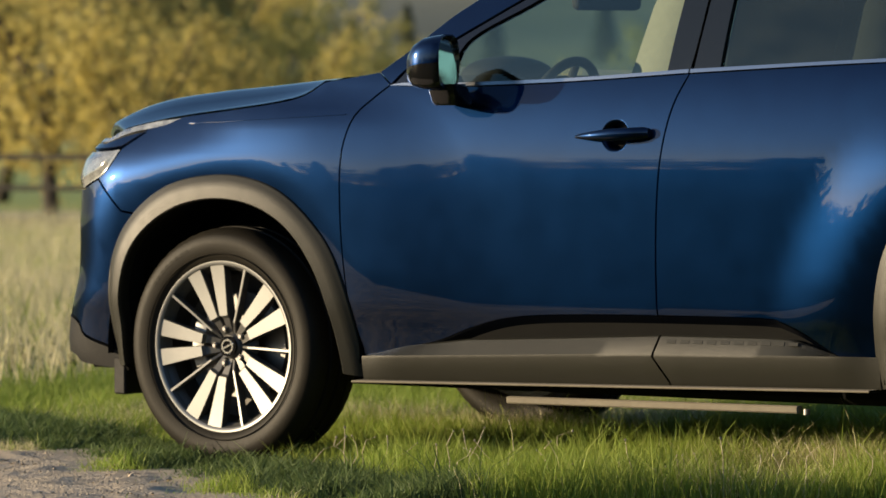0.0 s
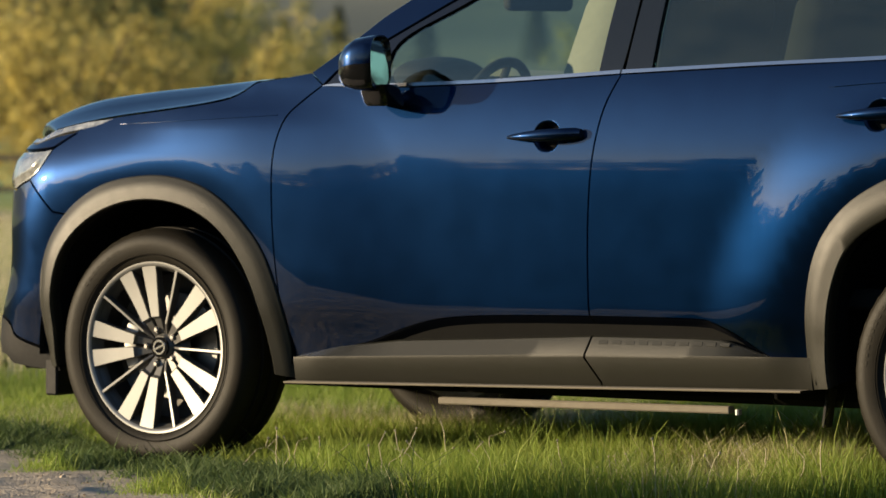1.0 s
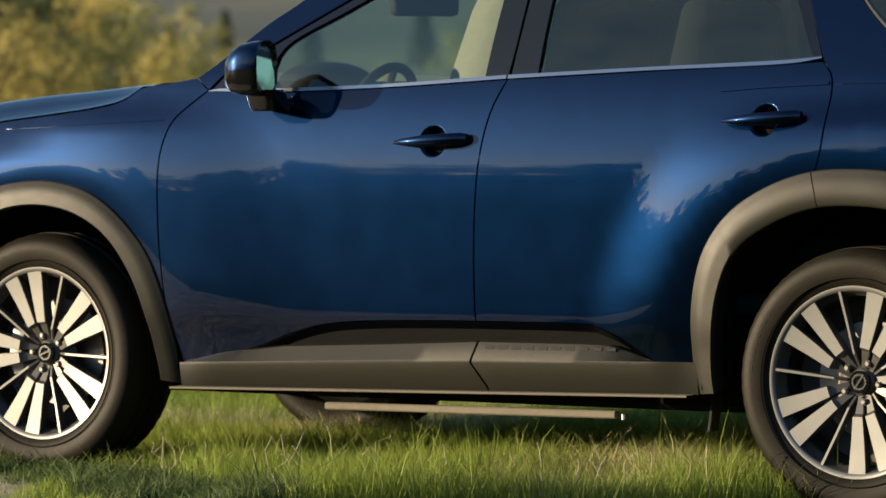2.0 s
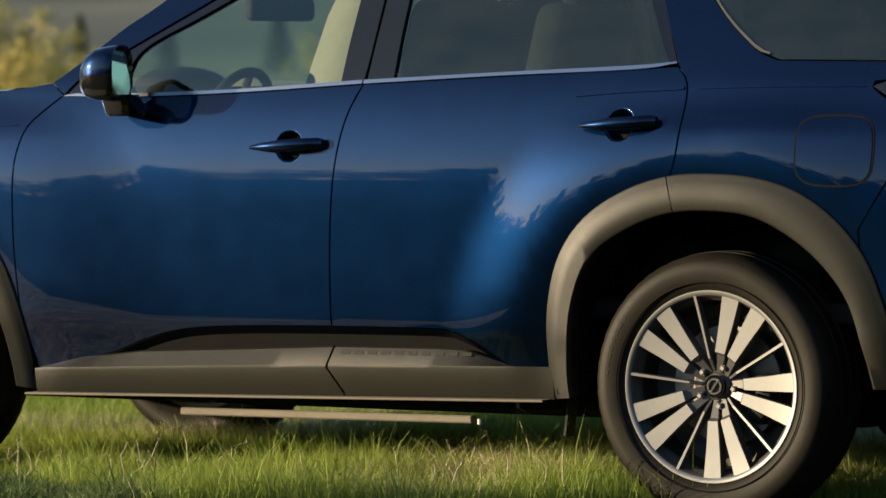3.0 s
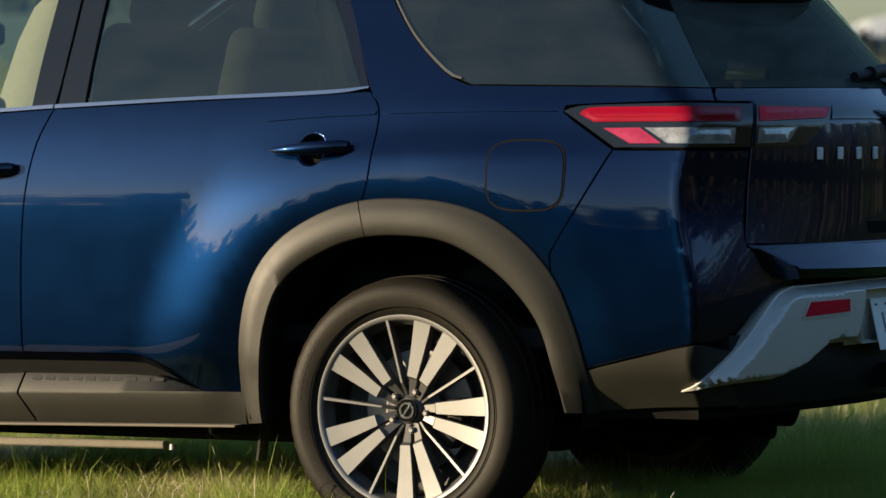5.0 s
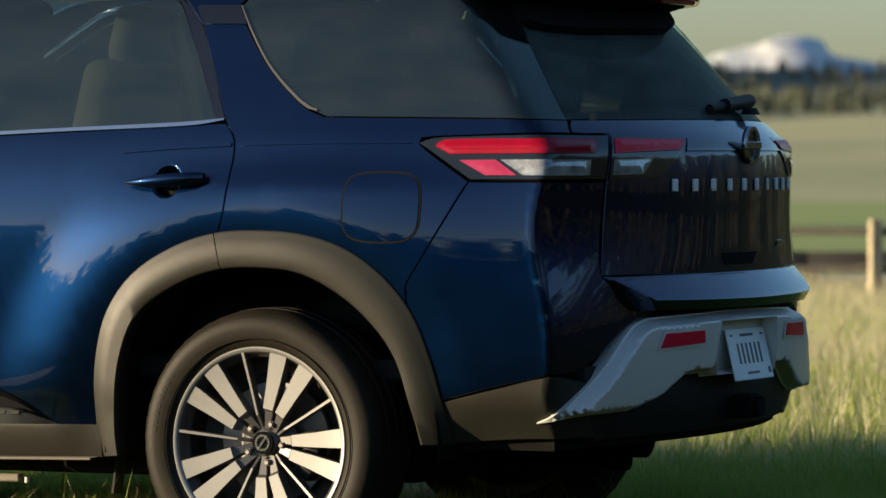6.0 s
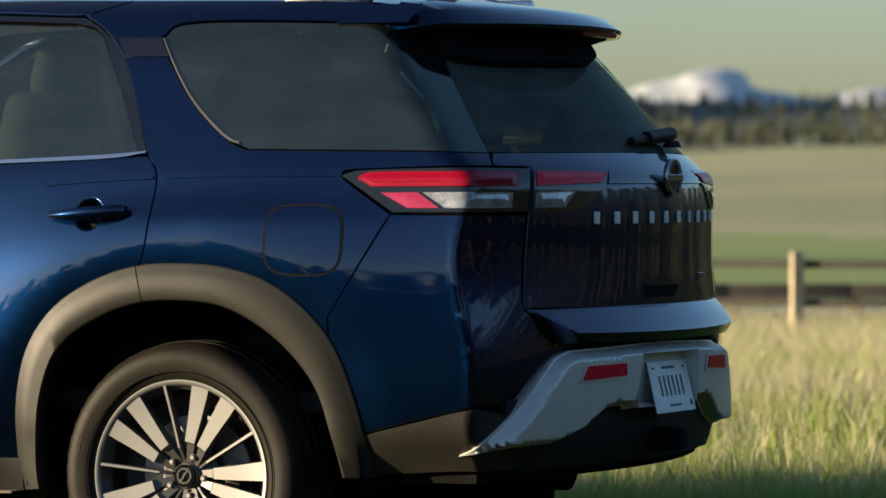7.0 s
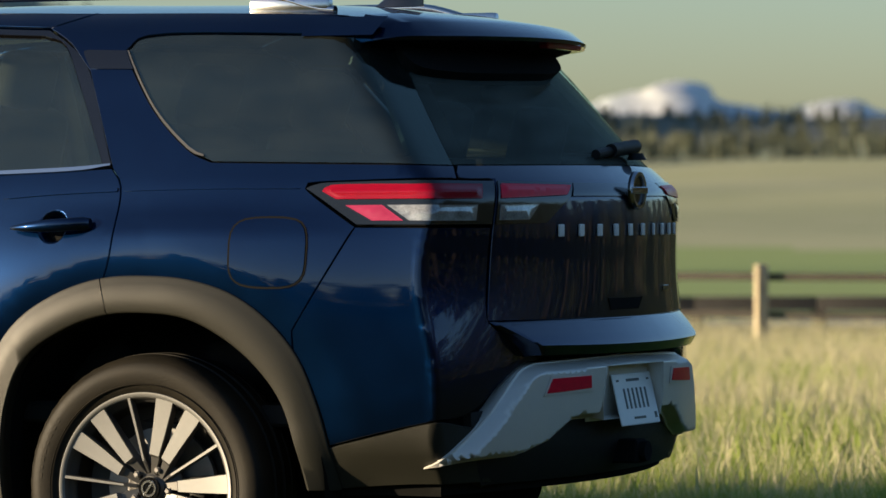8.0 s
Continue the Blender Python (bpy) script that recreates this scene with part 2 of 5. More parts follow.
def panel(name, pts, mats, parent=None, label="", out=0.0, thick=.02, gap=.0017, step=.035, far=False, holes=(), crown=0.0, soft=.03):
    """A pressed panel on the body's skin inside an outline of (s, z), with returned edges. far: the same on the car's other flank."""
    edge_round = .0014 if thick >= .02 and not crown and out == 0 else 0.0
    outer = inset(pts, gap)
    pts = inset(pts, gap + edge_round)
    lo, hi = pts.min(0), pts.max(0)
    g = np.stack(np.meshgrid(np.arange(lo[0] + step / 2, hi[0], step), np.arange(lo[1] + step / 2, hi[1], step)), -1).reshape(-1, 2)
    g = g[inside(pts, g)] if len(g) else g
    if crown:
        seam = np.concatenate([pts + (np.roll(pts, -1, 0) - pts) * u for u in np.arange(8) / 8])
        rings = [pts[:0]]
        turn = 1 if np.sum(pts[:, 0] * np.roll(pts[:, 1], -1) - np.roll(pts[:, 0], -1) * pts[:, 1]) > 0 else -1
        for part_way in (.25, .5, .75, 1.0):
            q = inset(pts, soft * part_way * turn)
            off = np.min(np.linalg.norm(q[:, None] - seam[None], axis=2), 1)
            rings.append(q[inside(pts, q) & (off > soft * part_way * .97)])
        if len(g):
            g = g[np.min(np.linalg.norm(g[:, None] - seam[None], axis=2), 1) > soft * 1.1]
        g = np.concatenate([g, *rings])
    edge = np.concatenate([pts, *holes])
    if len(g) and not crown:
        near = np.min(np.linalg.norm(g[:, None] - edge[None], axis=2), 1)
        g = g[near > step * .45]
    n = len(pts)
    lines, at = [(i, (i + 1) % n) for i in range(n)], n
    for hole in holes:
        lines += [(at + i, at + (i + 1) % len(hole)) for i in range(len(hole))]
        at += len(hole)
    if crown and holes and len(g):
        g = g[np.min(np.linalg.norm(g[:, None] - edge[None, n:], axis=2), 1) > .006]
    cdt = delaunay_2d_cdt([Vector(p) for p in np.concatenate([edge, g])], lines, [list(range(n))], 1, 1e-6)
    flat, faces = np.array([tuple(v) for v in cdt[0]]), [list(f) for f in cdt[2]]
    for hole in holes:
        drop = inside(hole, np.array([flat[f].mean(0) for f in faces]))
        faces = [f for f, d in zip(faces, drop) if not d]
    rise = out
    p = skin(flat[:, 0], flat[:, 1])
    nor = skin_normal(flat[:, 0], flat[:, 1])
    if crown:
        away = flat[:, None] - seam[None]
        gap_to = np.linalg.norm(away, axis=2)
        pick = np.argmin(gap_to, 1)
        d = gap_to[np.arange(len(flat)), pick]
        g_dir = away[np.arange(len(flat)), pick] / np.maximum(d, 1e-6)[:, None]
        rise = out + crown * ease(0, soft, d)
        u = np.clip(d / soft, .08, 1)
        slope = crown * 6 * u * (1 - u) / soft
        t_s = skin(flat[:, 0] + .004, flat[:, 1]) - skin(flat[:, 0] - .004, flat[:, 1])
        t_z = skin(flat[:, 0], flat[:, 1] + .004) - skin(flat[:, 0], flat[:, 1] - .004)
        t_s, t_z = [t / np.linalg.norm(t, axis=1, keepdims=True) for t in (t_s, t_z)]
        lit = nor - slope[:, None] * (g_dir[:, :1] * t_s + g_dir[:, 1:] * t_z)
        lit = lit / np.linalg.norm(lit, axis=1, keepdims=True)
    p = p + nor * (rise[:, None] if crown else rise)
    rim = skin(pts[:, 0], pts[:, 1]) + skin_normal(pts[:, 0], pts[:, 1]) * out
    lip_n = skin_normal(outer[:, 0], outer[:, 1])
    lip = skin(outer[:, 0], outer[:, 1]) + lip_n * (out - edge_round)
    back = lip - lip_n * thick
    base = len(p)
    verts = np.concatenate([p, rim, lip, back]) if edge_round else np.concatenate([p, lip, back])
    k = len(faces)
    for ring_at in range(2 if edge_round else 1):
        for i in range(n):
            j = (i + 1) % n
            b0 = base + ring_at * n
            faces.append([b0 + i, b0 + n + i, b0 + n + j, b0 + j])
    if far:
        verts = verts * np.array([1, -1, 1])
        nor = nor * np.array([1, -1, 1])
        lit = lit * np.array([1, -1, 1]) if crown else nor
        faces = [f[::-1] for f in faces]
    me = bpy.data.meshes.new(name)
    me.from_pydata(verts.tolist(), [], faces)
    finish(me)
    own = []
    for f in me.polygons:
        for v in f.vertices:
            own.append(tuple((lit if crown else nor)[v]) if f.index < k else (0.0, 0.0, 0.0))
    me.normals_split_custom_set(own)
    return link(name, me, mats, parent, label)


def box(bm, size, m=Matrix(), bevel=0.0, segments=2):
    r = bmesh.ops.create_cube(bm, size=1, matrix=m @ Matrix.Diagonal((*size, 1)))
    if bevel:
        e = list({e for v in r["verts"] for e in v.link_edges})
        bmesh.ops.bevel(bm, geom=e, offset=bevel, segments=segments, affect="EDGES", profile=.5)
    return bm


def rod(bm, a, b, r0, r1=None, n=10):
    a, b = Vector(a), Vector(b)
    m = Matrix.Translation((a + b) / 2) @ (b - a).to_track_quat("Z", "Y").to_matrix().to_4x4()
    bmesh.ops.create_cone(bm, cap_ends=True, segments=n, radius1=r0, radius2=r0 if r1 is None else r1, depth=(b - a).length, matrix=m)
    return bm


def loft(rows, closed=False):
    """Faces between equal rows of points."""
    n = len(rows[0])
    verts = [p for r in rows for p in r]
    faces = []
    for i in range(len(rows) - 1):
        for j in range(n if closed else n - 1):
            k = (j + 1) % n
            faces.append([i * n + j, i * n + k, (i + 1) * n + k, (i + 1) * n + j])
    return verts, faces


def turned(profile, n=72):
    """A ring turned round the y axis from (radius, y) pairs."""
    rows = [[(r * math.cos(a), y, r * math.sin(a)) for r, y in profile] for a in np.linspace(0, 2 * math.pi, n, endpoint=False)]
    v, f = loft(rows + [rows[0]])
    m = len(profile)
    v = v[:n * m]
    return v, [[i % (n * m) for i in q] for q in f]
# ---- the car ----
suv = tagged(new("suv"), "dark blue metallic SUV with grey plastic cladding parked on grass", "car")

ARCH_F_OUT = [(-.448, .30), (-.458, .387), (-.462, .533), (-.425, .679), (-.343, .790), (-.203, .882), (-.042, .919), (.116, .917), (.250, .878), (.361, .799), (.448, .695), (.502, .556), (.528, .416), (.540, .297)]
ARCH_F_IN = [(-.407, .30), (-.404, .42), (-.400, .534), (-.343, .681), (-.226, .782), (-.088, .835), (.048, .845), (.183, .818), (.294, .754), (.371, .658), (.425, .536), (.455, .414), (.465, .35), (.468, .287)]
ARCH_R_OUT = [(2.380, .325), (2.374, .482), (2.389, .612), (2.432, .743), (2.507, .841), (2.636, .923), (2.783, .969), (2.927, .977), (3.070, .965), (3.194, .927), (3.299, .857), (3.386, .756), (3.438, .632), (3.472, .492), (3.487, .385)]
ARCH_R_IN = [(2.453, .325), (2.457, .500), (2.478, .614), (2.544, .744), (2.654, .818), (2.782, .863), (2.927, .872), (3.052, .858), (3.158, .808), (3.264, .723), (3.333, .630), (3.368, .521), (3.385, .45), (3.392, .41), (3.396, .385)]


def between(a, b, u):
    return [((1 - u) * p[0] + u * q[0], (1 - u) * p[1] + u * q[1]) for p, q in zip(a, b)]


HOOD_GAP = [(-.44, 1.062), (-.182, 1.103), (.055, 1.129), (.238, 1.152), (.325, 1.173), (.394, 1.213)]
DOOR_SEAM = [(.651, 1.204), (.591, 1.160), (.535, 1.108), (.506, 1.029), (.497, .942), (.498, .802), (.500, .661), (.505, .52), (.515, .343)]
B_SEAM = [(1.740, 1.70), (1.740, 1.451), (1.739, 1.350), (1.732, 1.234), (1.689, 1.134), (1.662, 1.001), (1.647, .850), (1.640, .700), (1.637, .549), (1.640, .48)]
REAR_SEAM = [(2.777, 1.280), (2.815, 1.228), (2.818, 1.132), (2.812, 1.036), (2.791, .964), (2.770, .90)]
SHUT = [(3.552, 1.114), (3.469, .973), (3.374, .825)]


def bowl_edge(s0, z0, z1):
    """The round hollow behind a door handle."""
    zm = (z0 + z1) / 2
    return spline([(s0 + .072, zm - .002), (s0 + .092, z0 + .042), (s0 + .128, z0 + .054), (s0 + .160, z0 + .042), (s0 + .176, zm), (s0 + .160, z0 - .034), (s0 + .128, z0 - .046), (s0 + .095, z0 - .036)], True, .012)


HANDLES = ((1.371, 1.625, 1.046, 1.058), (2.492, 2.745, 1.110, 1.124))


# lower edge of the doors, above the hollow over the sill
SCALLOP = ([(.550, .356), (.70, .390), (.83, .416), (.95, .457), (1.07, .489), (1.20, .504), (1.40, .512), (1.639, .516)], [(1.643, .516), (1.99, .517), (2.06, .508), (2.14, .476), (2.20, .440), (2.262, .405)])


def flank(far):
    side = dict(far=far)
    fm, rm = between(ARCH_F_OUT, ARCH_F_IN, .5), between(ARCH_R_OUT, ARCH_R_IN, .5)
    # front fender, from the lamp to the door
    fender = panel("front_fender", outline(
        HOOD_GAP[:1] + HOOD_GAP[1:], [(.394, 1.213), (.599, 1.243)], [(.599, 1.243), (.651, 1.204)], DOOR_SEAM,
        [(.515, .343), fm[12]], fm[4:13][::-1], [fm[4], (-.389, .802)], [(-.389, .802), (-.499, .906)], [(-.499, .906), (-.455, .934), (-.405, 1.003)], [(-.405, 1.003), (-.30, 1.062)], [(-.30, 1.062), (-.44, 1.062)]), PAINT, suv, **side)
    # front door below the window line
    door = panel("front_door", outline(
        DOOR_SEAM[::-1], [(.651, 1.204), (.893, 1.198), (1.295, 1.210), (1.732, 1.234)], B_SEAM[3:9], [B_SEAM[8], (1.639, .516)], SCALLOP[0][::-1], [SCALLOP[0][0], (.515, .343)]), PAINT, suv, holes=[bowl_edge(*HANDLES[0][:1], *HANDLES[0][2:])], **side)
    back_door = panel("rear_door", outline(
        [(1.639, .516), B_SEAM[8]], B_SEAM[3:9][::-1], [(1.732, 1.234), (2.2, 1.255), (2.777, 1.280)], REAR_SEAM, [REAR_SEAM[-1], rm[6]], rm[1:7][::-1], [rm[1], (2.36, .40)], [(2.36, .40), SCALLOP[1][-1]], SCALLOP[1][::-1]), PAINT, suv, holes=[bowl_edge(*HANDLES[1][:1], *HANDLES[1][2:])], **side)
    # rear quarter: pillar, lamp cut-out, shut line of the bumper
    panel("quarter_panel", outline(
        rm[6:12], [rm[11], SHUT[2]], SHUT[::-1], [(3.552, 1.114), (3.389, 1.220), (3.425, 1.237)], [(3.425, 1.237), (3.7, 1.245), (3.86, 1.246)], [(3.86, 1.246), (3.85, 1.284)],
        [(3.85, 1.284), (3.088, 1.296)], [(3.088, 1.296), (3.005, 1.333), (2.868, 1.450), (2.735, 1.619)], [(2.735, 1.619), (2.852, 1.666), (3.535, 1.650)], [(3.535, 1.650), (3.62, 1.648)], [(3.62, 1.648), (3.55, 1.712)],
        [(3.55, 1.712), (2.966, 1.727), (2.592, 1.733)], [(2.592, 1.733), (2.46, 1.69)], [(2.46, 1.69), (2.551, 1.640), (2.638, 1.560)], [(2.638, 1.560), (2.777, 1.280)], REAR_SEAM, [REAR_SEAM[-1], rm[6]]), PAINT, suv, **side)
    panel("bumper_corner", outline(SHUT, [SHUT[2], rm[11]], rm[11:14], [rm[13], (3.464, .504)], [(3.464, .504), (3.634, .546), (3.80, .582)], [(3.80, .582), (3.95, .60), (4.15, .715), (4.26, .738)], [(4.26, .738), (4.017, .846)], [(4.02, .846), (4.005, .90), (4.005, 1.112)], [(4.005, 1.112), (3.552, 1.114)]), PAINT, suv, "dark blue rear bumper corner", step=.013, **side)
    panel("bumper_cladding", outline([rm[13], (3.464, .504)], [(3.464, .500), (3.634, .542), (3.80, .578), (3.95, .56)], [(3.95, .56), (4.0, .40)], [(4.0, .40), (3.72, .40), (3.49, .385)], [(3.49, .385), rm[13]]), CLAD, suv, "dark grey plastic bumper cladding", **side)
    # the roof's side runs on to the spoiler
    gz = np.linspace(1.652, 1.706, 6)
    rows = []
    for z in gz:
        xs = np.linspace(3.28, 3.495 + (z - 1.64) * .5, 8)
        rows.append([(x, (width(np.minimum(x, 3.32), z) + .0012) * (1 if far else -1), z) for x in xs])
    v, f = loft(rows)
    sheet("roof_side", v, f if not far else [k[::-1] for k in f], PAINT, suv)
    # front bumper corner and lower lip
    panel("front_bumper", outline([fm[4], (-.389, .800)], [(-.389, .800), (-.499, .902)], [(-.499, .902), (-.61, .868)], [(-.61, .868), (-1.3, .868)], [(-1.3, .868), (-1.3, .47)], [(-1.3, .47), (-.71, .455), (-.60, .395), (-.45, .352)], [(-.45, .352), fm[1], fm[2], fm[3], fm[4]]), PAINT, suv, **side)
    panel("lower_lip", outline([(-.45, .347), (-.60, .390), (-.71, .450), (-1.3, .465)], [(-1.3, .465), (-1.3, .33)], [(-1.3, .33), (-.74, .332), (-.64, .303), (-.42, .285)], [(-.42, .285), (-.45, .347)]), DARK, suv, "black plastic lower lip", out=.002, **side)
    panel("headlamp", outline([(-.41, 1.000), (-.455, .934), (-.499, .906), (-.61, .872)], [(-.61, .872), (-.82, .875)], [(-.82, .875), (-.82, .985)], [(-.82, .985), (-.503, .993), (-.41, 1.000)]), CLEARLENS, suv, "clear headlamp lens", crown=.008, **side)
    panel("nose_panel", outline([(-.41, 1.008), (-.503, 1.0), (-.82, .992)], [(-.82, .992), (-1.3, .992)], [(-1.3, .992), (-1.3, 1.02)], [(-1.3, 1.02), (-.52, 1.018)], [(-.52, 1.018), (-.388, 1.047), (-.246, 1.067)], [(-.246, 1.067), (-.30, 1.062), (-.41, 1.008)]), PAINT, suv, **side)
    drl = panel("daytime_lamp", outline([(-.169, 1.100), (-.246, 1.073), (-.388, 1.051), (-.498, 1.021)], [(-.498, 1.021), (-.72, 1.018)], [(-.72, 1.018), (-.72, 1.035)], [(-.72, 1.035), (-.520, 1.036), (-.444, 1.062), (-.278, 1.090), (-.169, 1.100)]), CLEARLENS, suv, "slim clear daytime lamp", crown=.006, **side)
    # windows and pillars
    panel("a_pillar", outline([(.599, 1.243), (.702, 1.317), (.821, 1.412), (.900, 1.463), (1.06, 1.57), (1.30, 1.68), (1.50, 1.725)], [(1.50, 1.725), (2.05, 1.742), (2.592, 1.733)], [(2.592, 1.733), (2.46, 1.69)], [(2.46, 1.69), (2.0, 1.705), (1.55, 1.68), (1.36, 1.62), (1.069, 1.461), (.846, 1.337), (.717, 1.264), (.651, 1.204)], [(.651, 1.204), (.599, 1.243)]), PAINT, suv, **side)
    panel("window_frame", outline([(.660, 1.206), (.717, 1.262), (.846, 1.335), (1.069, 1.459), (1.36, 1.617), (1.55, 1.677), (2.0, 1.702), (2.46, 1.687)], [(2.46, 1.687), (2.551, 1.638), (2.638, 1.558), (2.775, 1.283)],
          [(2.775, 1.283), (2.745, 1.284)], [(2.745, 1.284), (2.625, 1.50), (2.535, 1.635), (2.45, 1.668)], [(2.45, 1.668), (2.0, 1.683), (1.58, 1.66), (1.40, 1.60), (1.10, 1.445), (.90, 1.332), (.88, 1.203)], [(.88, 1.203), (.660, 1.206)]), GLOSSY, suv, "gloss black window surround", out=-.004, step=.03, **side)
    panel("b_pillar", outline([(1.650, 1.236), (1.652, 1.45), (1.66, 1.672)], [(1.66, 1.672), (1.738, 1.678)], [(1.738, 1.678), (1.738, 1.350), (1.731, 1.239)], [(1.731, 1.239), (1.650, 1.236)]), LAMPBLACK, door, "gloss black door pillar", out=-.002, **side)
    panel("b_pillar", outline([(1.741, 1.240), (1.745, 1.45), (1.745, 1.678)], [(1.745, 1.678), (1.825, 1.682)], [(1.825, 1.682), (1.827, 1.45), (1.834, 1.244)], [(1.834, 1.244), (1.741, 1.240)]), LAMPBLACK, back_door, "gloss black door pillar", out=-.002, **side)
    panel("window_glass", outline([(.890, 1.204), (.905, 1.333), (1.10, 1.447), (1.40, 1.602), (1.58, 1.662), (1.655, 1.672)], [(1.655, 1.672), (1.652, 1.45), (1.650, 1.236)], [(1.650, 1.236), (1.295, 1.212), (.890, 1.204)]), GLASS, door, "greenish tinted window glass", out=-.012, thick=.003, **side).visible_shadow = False
    panel("window_glass", outline([(1.834, 1.244), (1.825, 1.45), (1.825, 1.682)], [(1.825, 1.682), (2.0, 1.683), (2.45, 1.668)], [(2.45, 1.668), (2.535, 1.635), (2.625, 1.50), (2.745, 1.284)], [(2.745, 1.284), (2.2, 1.258), (1.834, 1.244)]), PRIVACY, back_door, "dark privacy window glass", out=-.012, thick=.003, **side)
    panel("quarter_window", outline([(3.088, 1.300), (3.005, 1.337), (2.872, 1.450), (2.739, 1.619)], [(2.739, 1.619), (2.852, 1.663), (3.535, 1.648)], [(3.535, 1.648), (3.65, 1.644)], [(3.65, 1.644), (3.70, 1.52), (3.85, 1.290)], [(3.85, 1.288), (3.088, 1.299)]), DEEP, suv, "dark privacy quarter window", out=-.005, thick=.003, gap=.0006, **side)
    panel("window_moulding", outline([(3.060, 1.318), (3.008, 1.341), (2.876, 1.452), (2.747, 1.619)], [(2.747, 1.619), (2.739, 1.619)], [(2.739, 1.619), (2.871, 1.447), (3.003, 1.334), (3.060, 1.311)], [(3.060, 1.311), (3.060, 1.318)]), GUNMETAL, suv, "thin grey window moulding", out=.001, gap=.0005, thick=.004, **side)
    panel("pillar_trim", outline([(2.640, 1.622), (2.741, 1.619)], [(2.741, 1.619), (2.781, 1.562)], [(2.781, 1.562), (2.639, 1.564)], [(2.639, 1.564), (2.60, 1.618), (2.640, 1.622)]), GLOSSY, suv, "gloss black pillar trim", out=.003, **side)
    panel("belt_moulding", outline([(.652, 1.200), (.893, 1.197), (1.295, 1.209), (1.730, 1.233)], [(1.730, 1.233), (1.730, 1.245)], [(1.730, 1.245), (1.295, 1.220), (.893, 1.208), (.70, 1.208), (.652, 1.200)]), CHROME, door, "satin chrome window moulding", out=.006, gap=.0005, **side)
    panel("belt_moulding", outline([(1.735, 1.233), (2.2, 1.254), (2.64, 1.270), (2.772, 1.286)], [(2.772, 1.286), (2.772, 1.292)], [(2.772, 1.292), (2.62, 1.281), (2.2, 1.265), (1.735, 1.245)], [(1.735, 1.245), (1.735, 1.233)]), CHROME, back_door, "satin chrome window moulding", out=.006, gap=.0005, **side)
    panel("fuel_flap", spline([(3.186, 1.036), (3.187, 1.095), (3.207, 1.126), (3.253, 1.137), (3.345, 1.137), (3.392, 1.124), (3.412, 1.090), (3.415, 1.036), (3.411, .985), (3.388, .957), (3.342, .946), (3.250, .948), (3.207, .962), (3.189, .99)][::-1], True), PAINT, suv, out=.004, gap=.0022, **side)
    panel("fuel_gap", spline([(3.186, 1.036), (3.187, 1.095), (3.207, 1.126), (3.253, 1.137), (3.345, 1.137), (3.392, 1.124), (3.412, 1.090), (3.415, 1.036), (3.411, .985), (3.388, .957), (3.342, .946), (3.250, .948), (3.207, .962), (3.189, .99)][::-1], True), LINER, suv, "dark gap round the fuel flap", out=.0026, gap=-.0038, thick=.003, **side)
    # black panel behind the glass joint, added to stop a light leak
    panel("rear_pillar", outline([(3.52, 1.66), (3.70, 1.66)], [(3.70, 1.66), (3.95, 1.28)], [(3.95, 1.28), (3.72, 1.28)], [(3.72, 1.28), (3.52, 1.66)]), LAMPBLACK, suv, "black inner rear pillar", out=-.022, thick=.02, **side)
    # the doors turn in sharply under their lower edge
    for owner, edge in ((door, SCALLOP[0]), (back_door, SCALLOP[1])):
        q = spline(edge, step=.04)
        lip = skin(q[:, 0], q[:, 1])
        rows = [lip + [0, dy, dz] for dy, dz in ((0, 0), (.004, -.003), (.050, -.034), (.090, -.075))]
        v, f = loft([[(x, y * (-1 if far else 1), z) for x, y, z in r] for r in rows])
        sheet("door_return", v, f if not far else [k[::-1] for k in f], PAINT, owner, "dark blue underside of the door", angle=20)
    # raised marks on the sill where the lettering is
    for k in range(10):
        bm = bmesh.new()
        box(bm, (.032, .002, .012), Matrix.Translation((1.685 + .0465 * k, .9602 * (1 if far else -1), .441 + .0005 * k)) @ Matrix.Rotation(radians(24 if far else -24), 4, "X"), .0006, 1)
        part("raised_mark", bm, CLAD, back_door)
    # a pressed crease runs back to the tail lamp
    panel("shoulder_crease", outline([(2.44, 1.192), (2.62, 1.205), (2.808, 1.213)], [(2.808, 1.213), (2.808, 1.223)], [(2.808, 1.223), (2.62, 1.211), (2.44, 1.193)]), PAINT, back_door, out=.004, gap=0, thick=.006, crown=.002, **side)
    panel("shoulder_crease", outline([(2.826, 1.214), (3.1, 1.219), (3.37, 1.219)], [(3.37, 1.219), (3.37, 1.221)], [(3.37, 1.221), (3.1, 1.226), (2.826, 1.224)], [(2.826, 1.224), (2.826, 1.214)]), PAINT, suv, out=.003, gap=0, thick=.005, crown=.002, **side)
    panel("shoulder_crease", outline([(-.134, 1.083), (.134, 1.094), (.337, 1.103), (.50, 1.111)], [(.50, 1.111), (.50, 1.114)], [(.50, 1.114), (.337, 1.110), (.134, 1.101), (-.134, 1.087)], [(-.134, 1.087), (-.134, 1.083)]), PAINT, fender, out=.002, gap=0, thick=.004, crown=.0015, **side)
    # black strip added to stop light leaking in under the quarter glass
    panel("light_stop", outline([(2.98, 1.27), (3.96, 1.265)], [(3.96, 1.265), (3.96, 1.315)], [(3.96, 1.315), (2.98, 1.345)], [(2.98, 1.345), (2.98, 1.27)]), LINER, suv, "black strip added below the quarter window to stop light", out=-.018, thick=.02, **side)
    # sill cladding: upward face, crease, downward face
    for name, s0, s1, owner in (("sill_cladding", .545, 1.636, door), ("sill_cladding", 1.644, 2.386, back_door)):
        st = np.linspace(s0, s1, 26)
        top = np.interp(st, [.545, .575, .708, .943, 1.296, 1.644, 2.00, 2.087, 2.239, 2.40], [.362, .366, .399, .427, .442, .459, .462, .460, .416, .416])
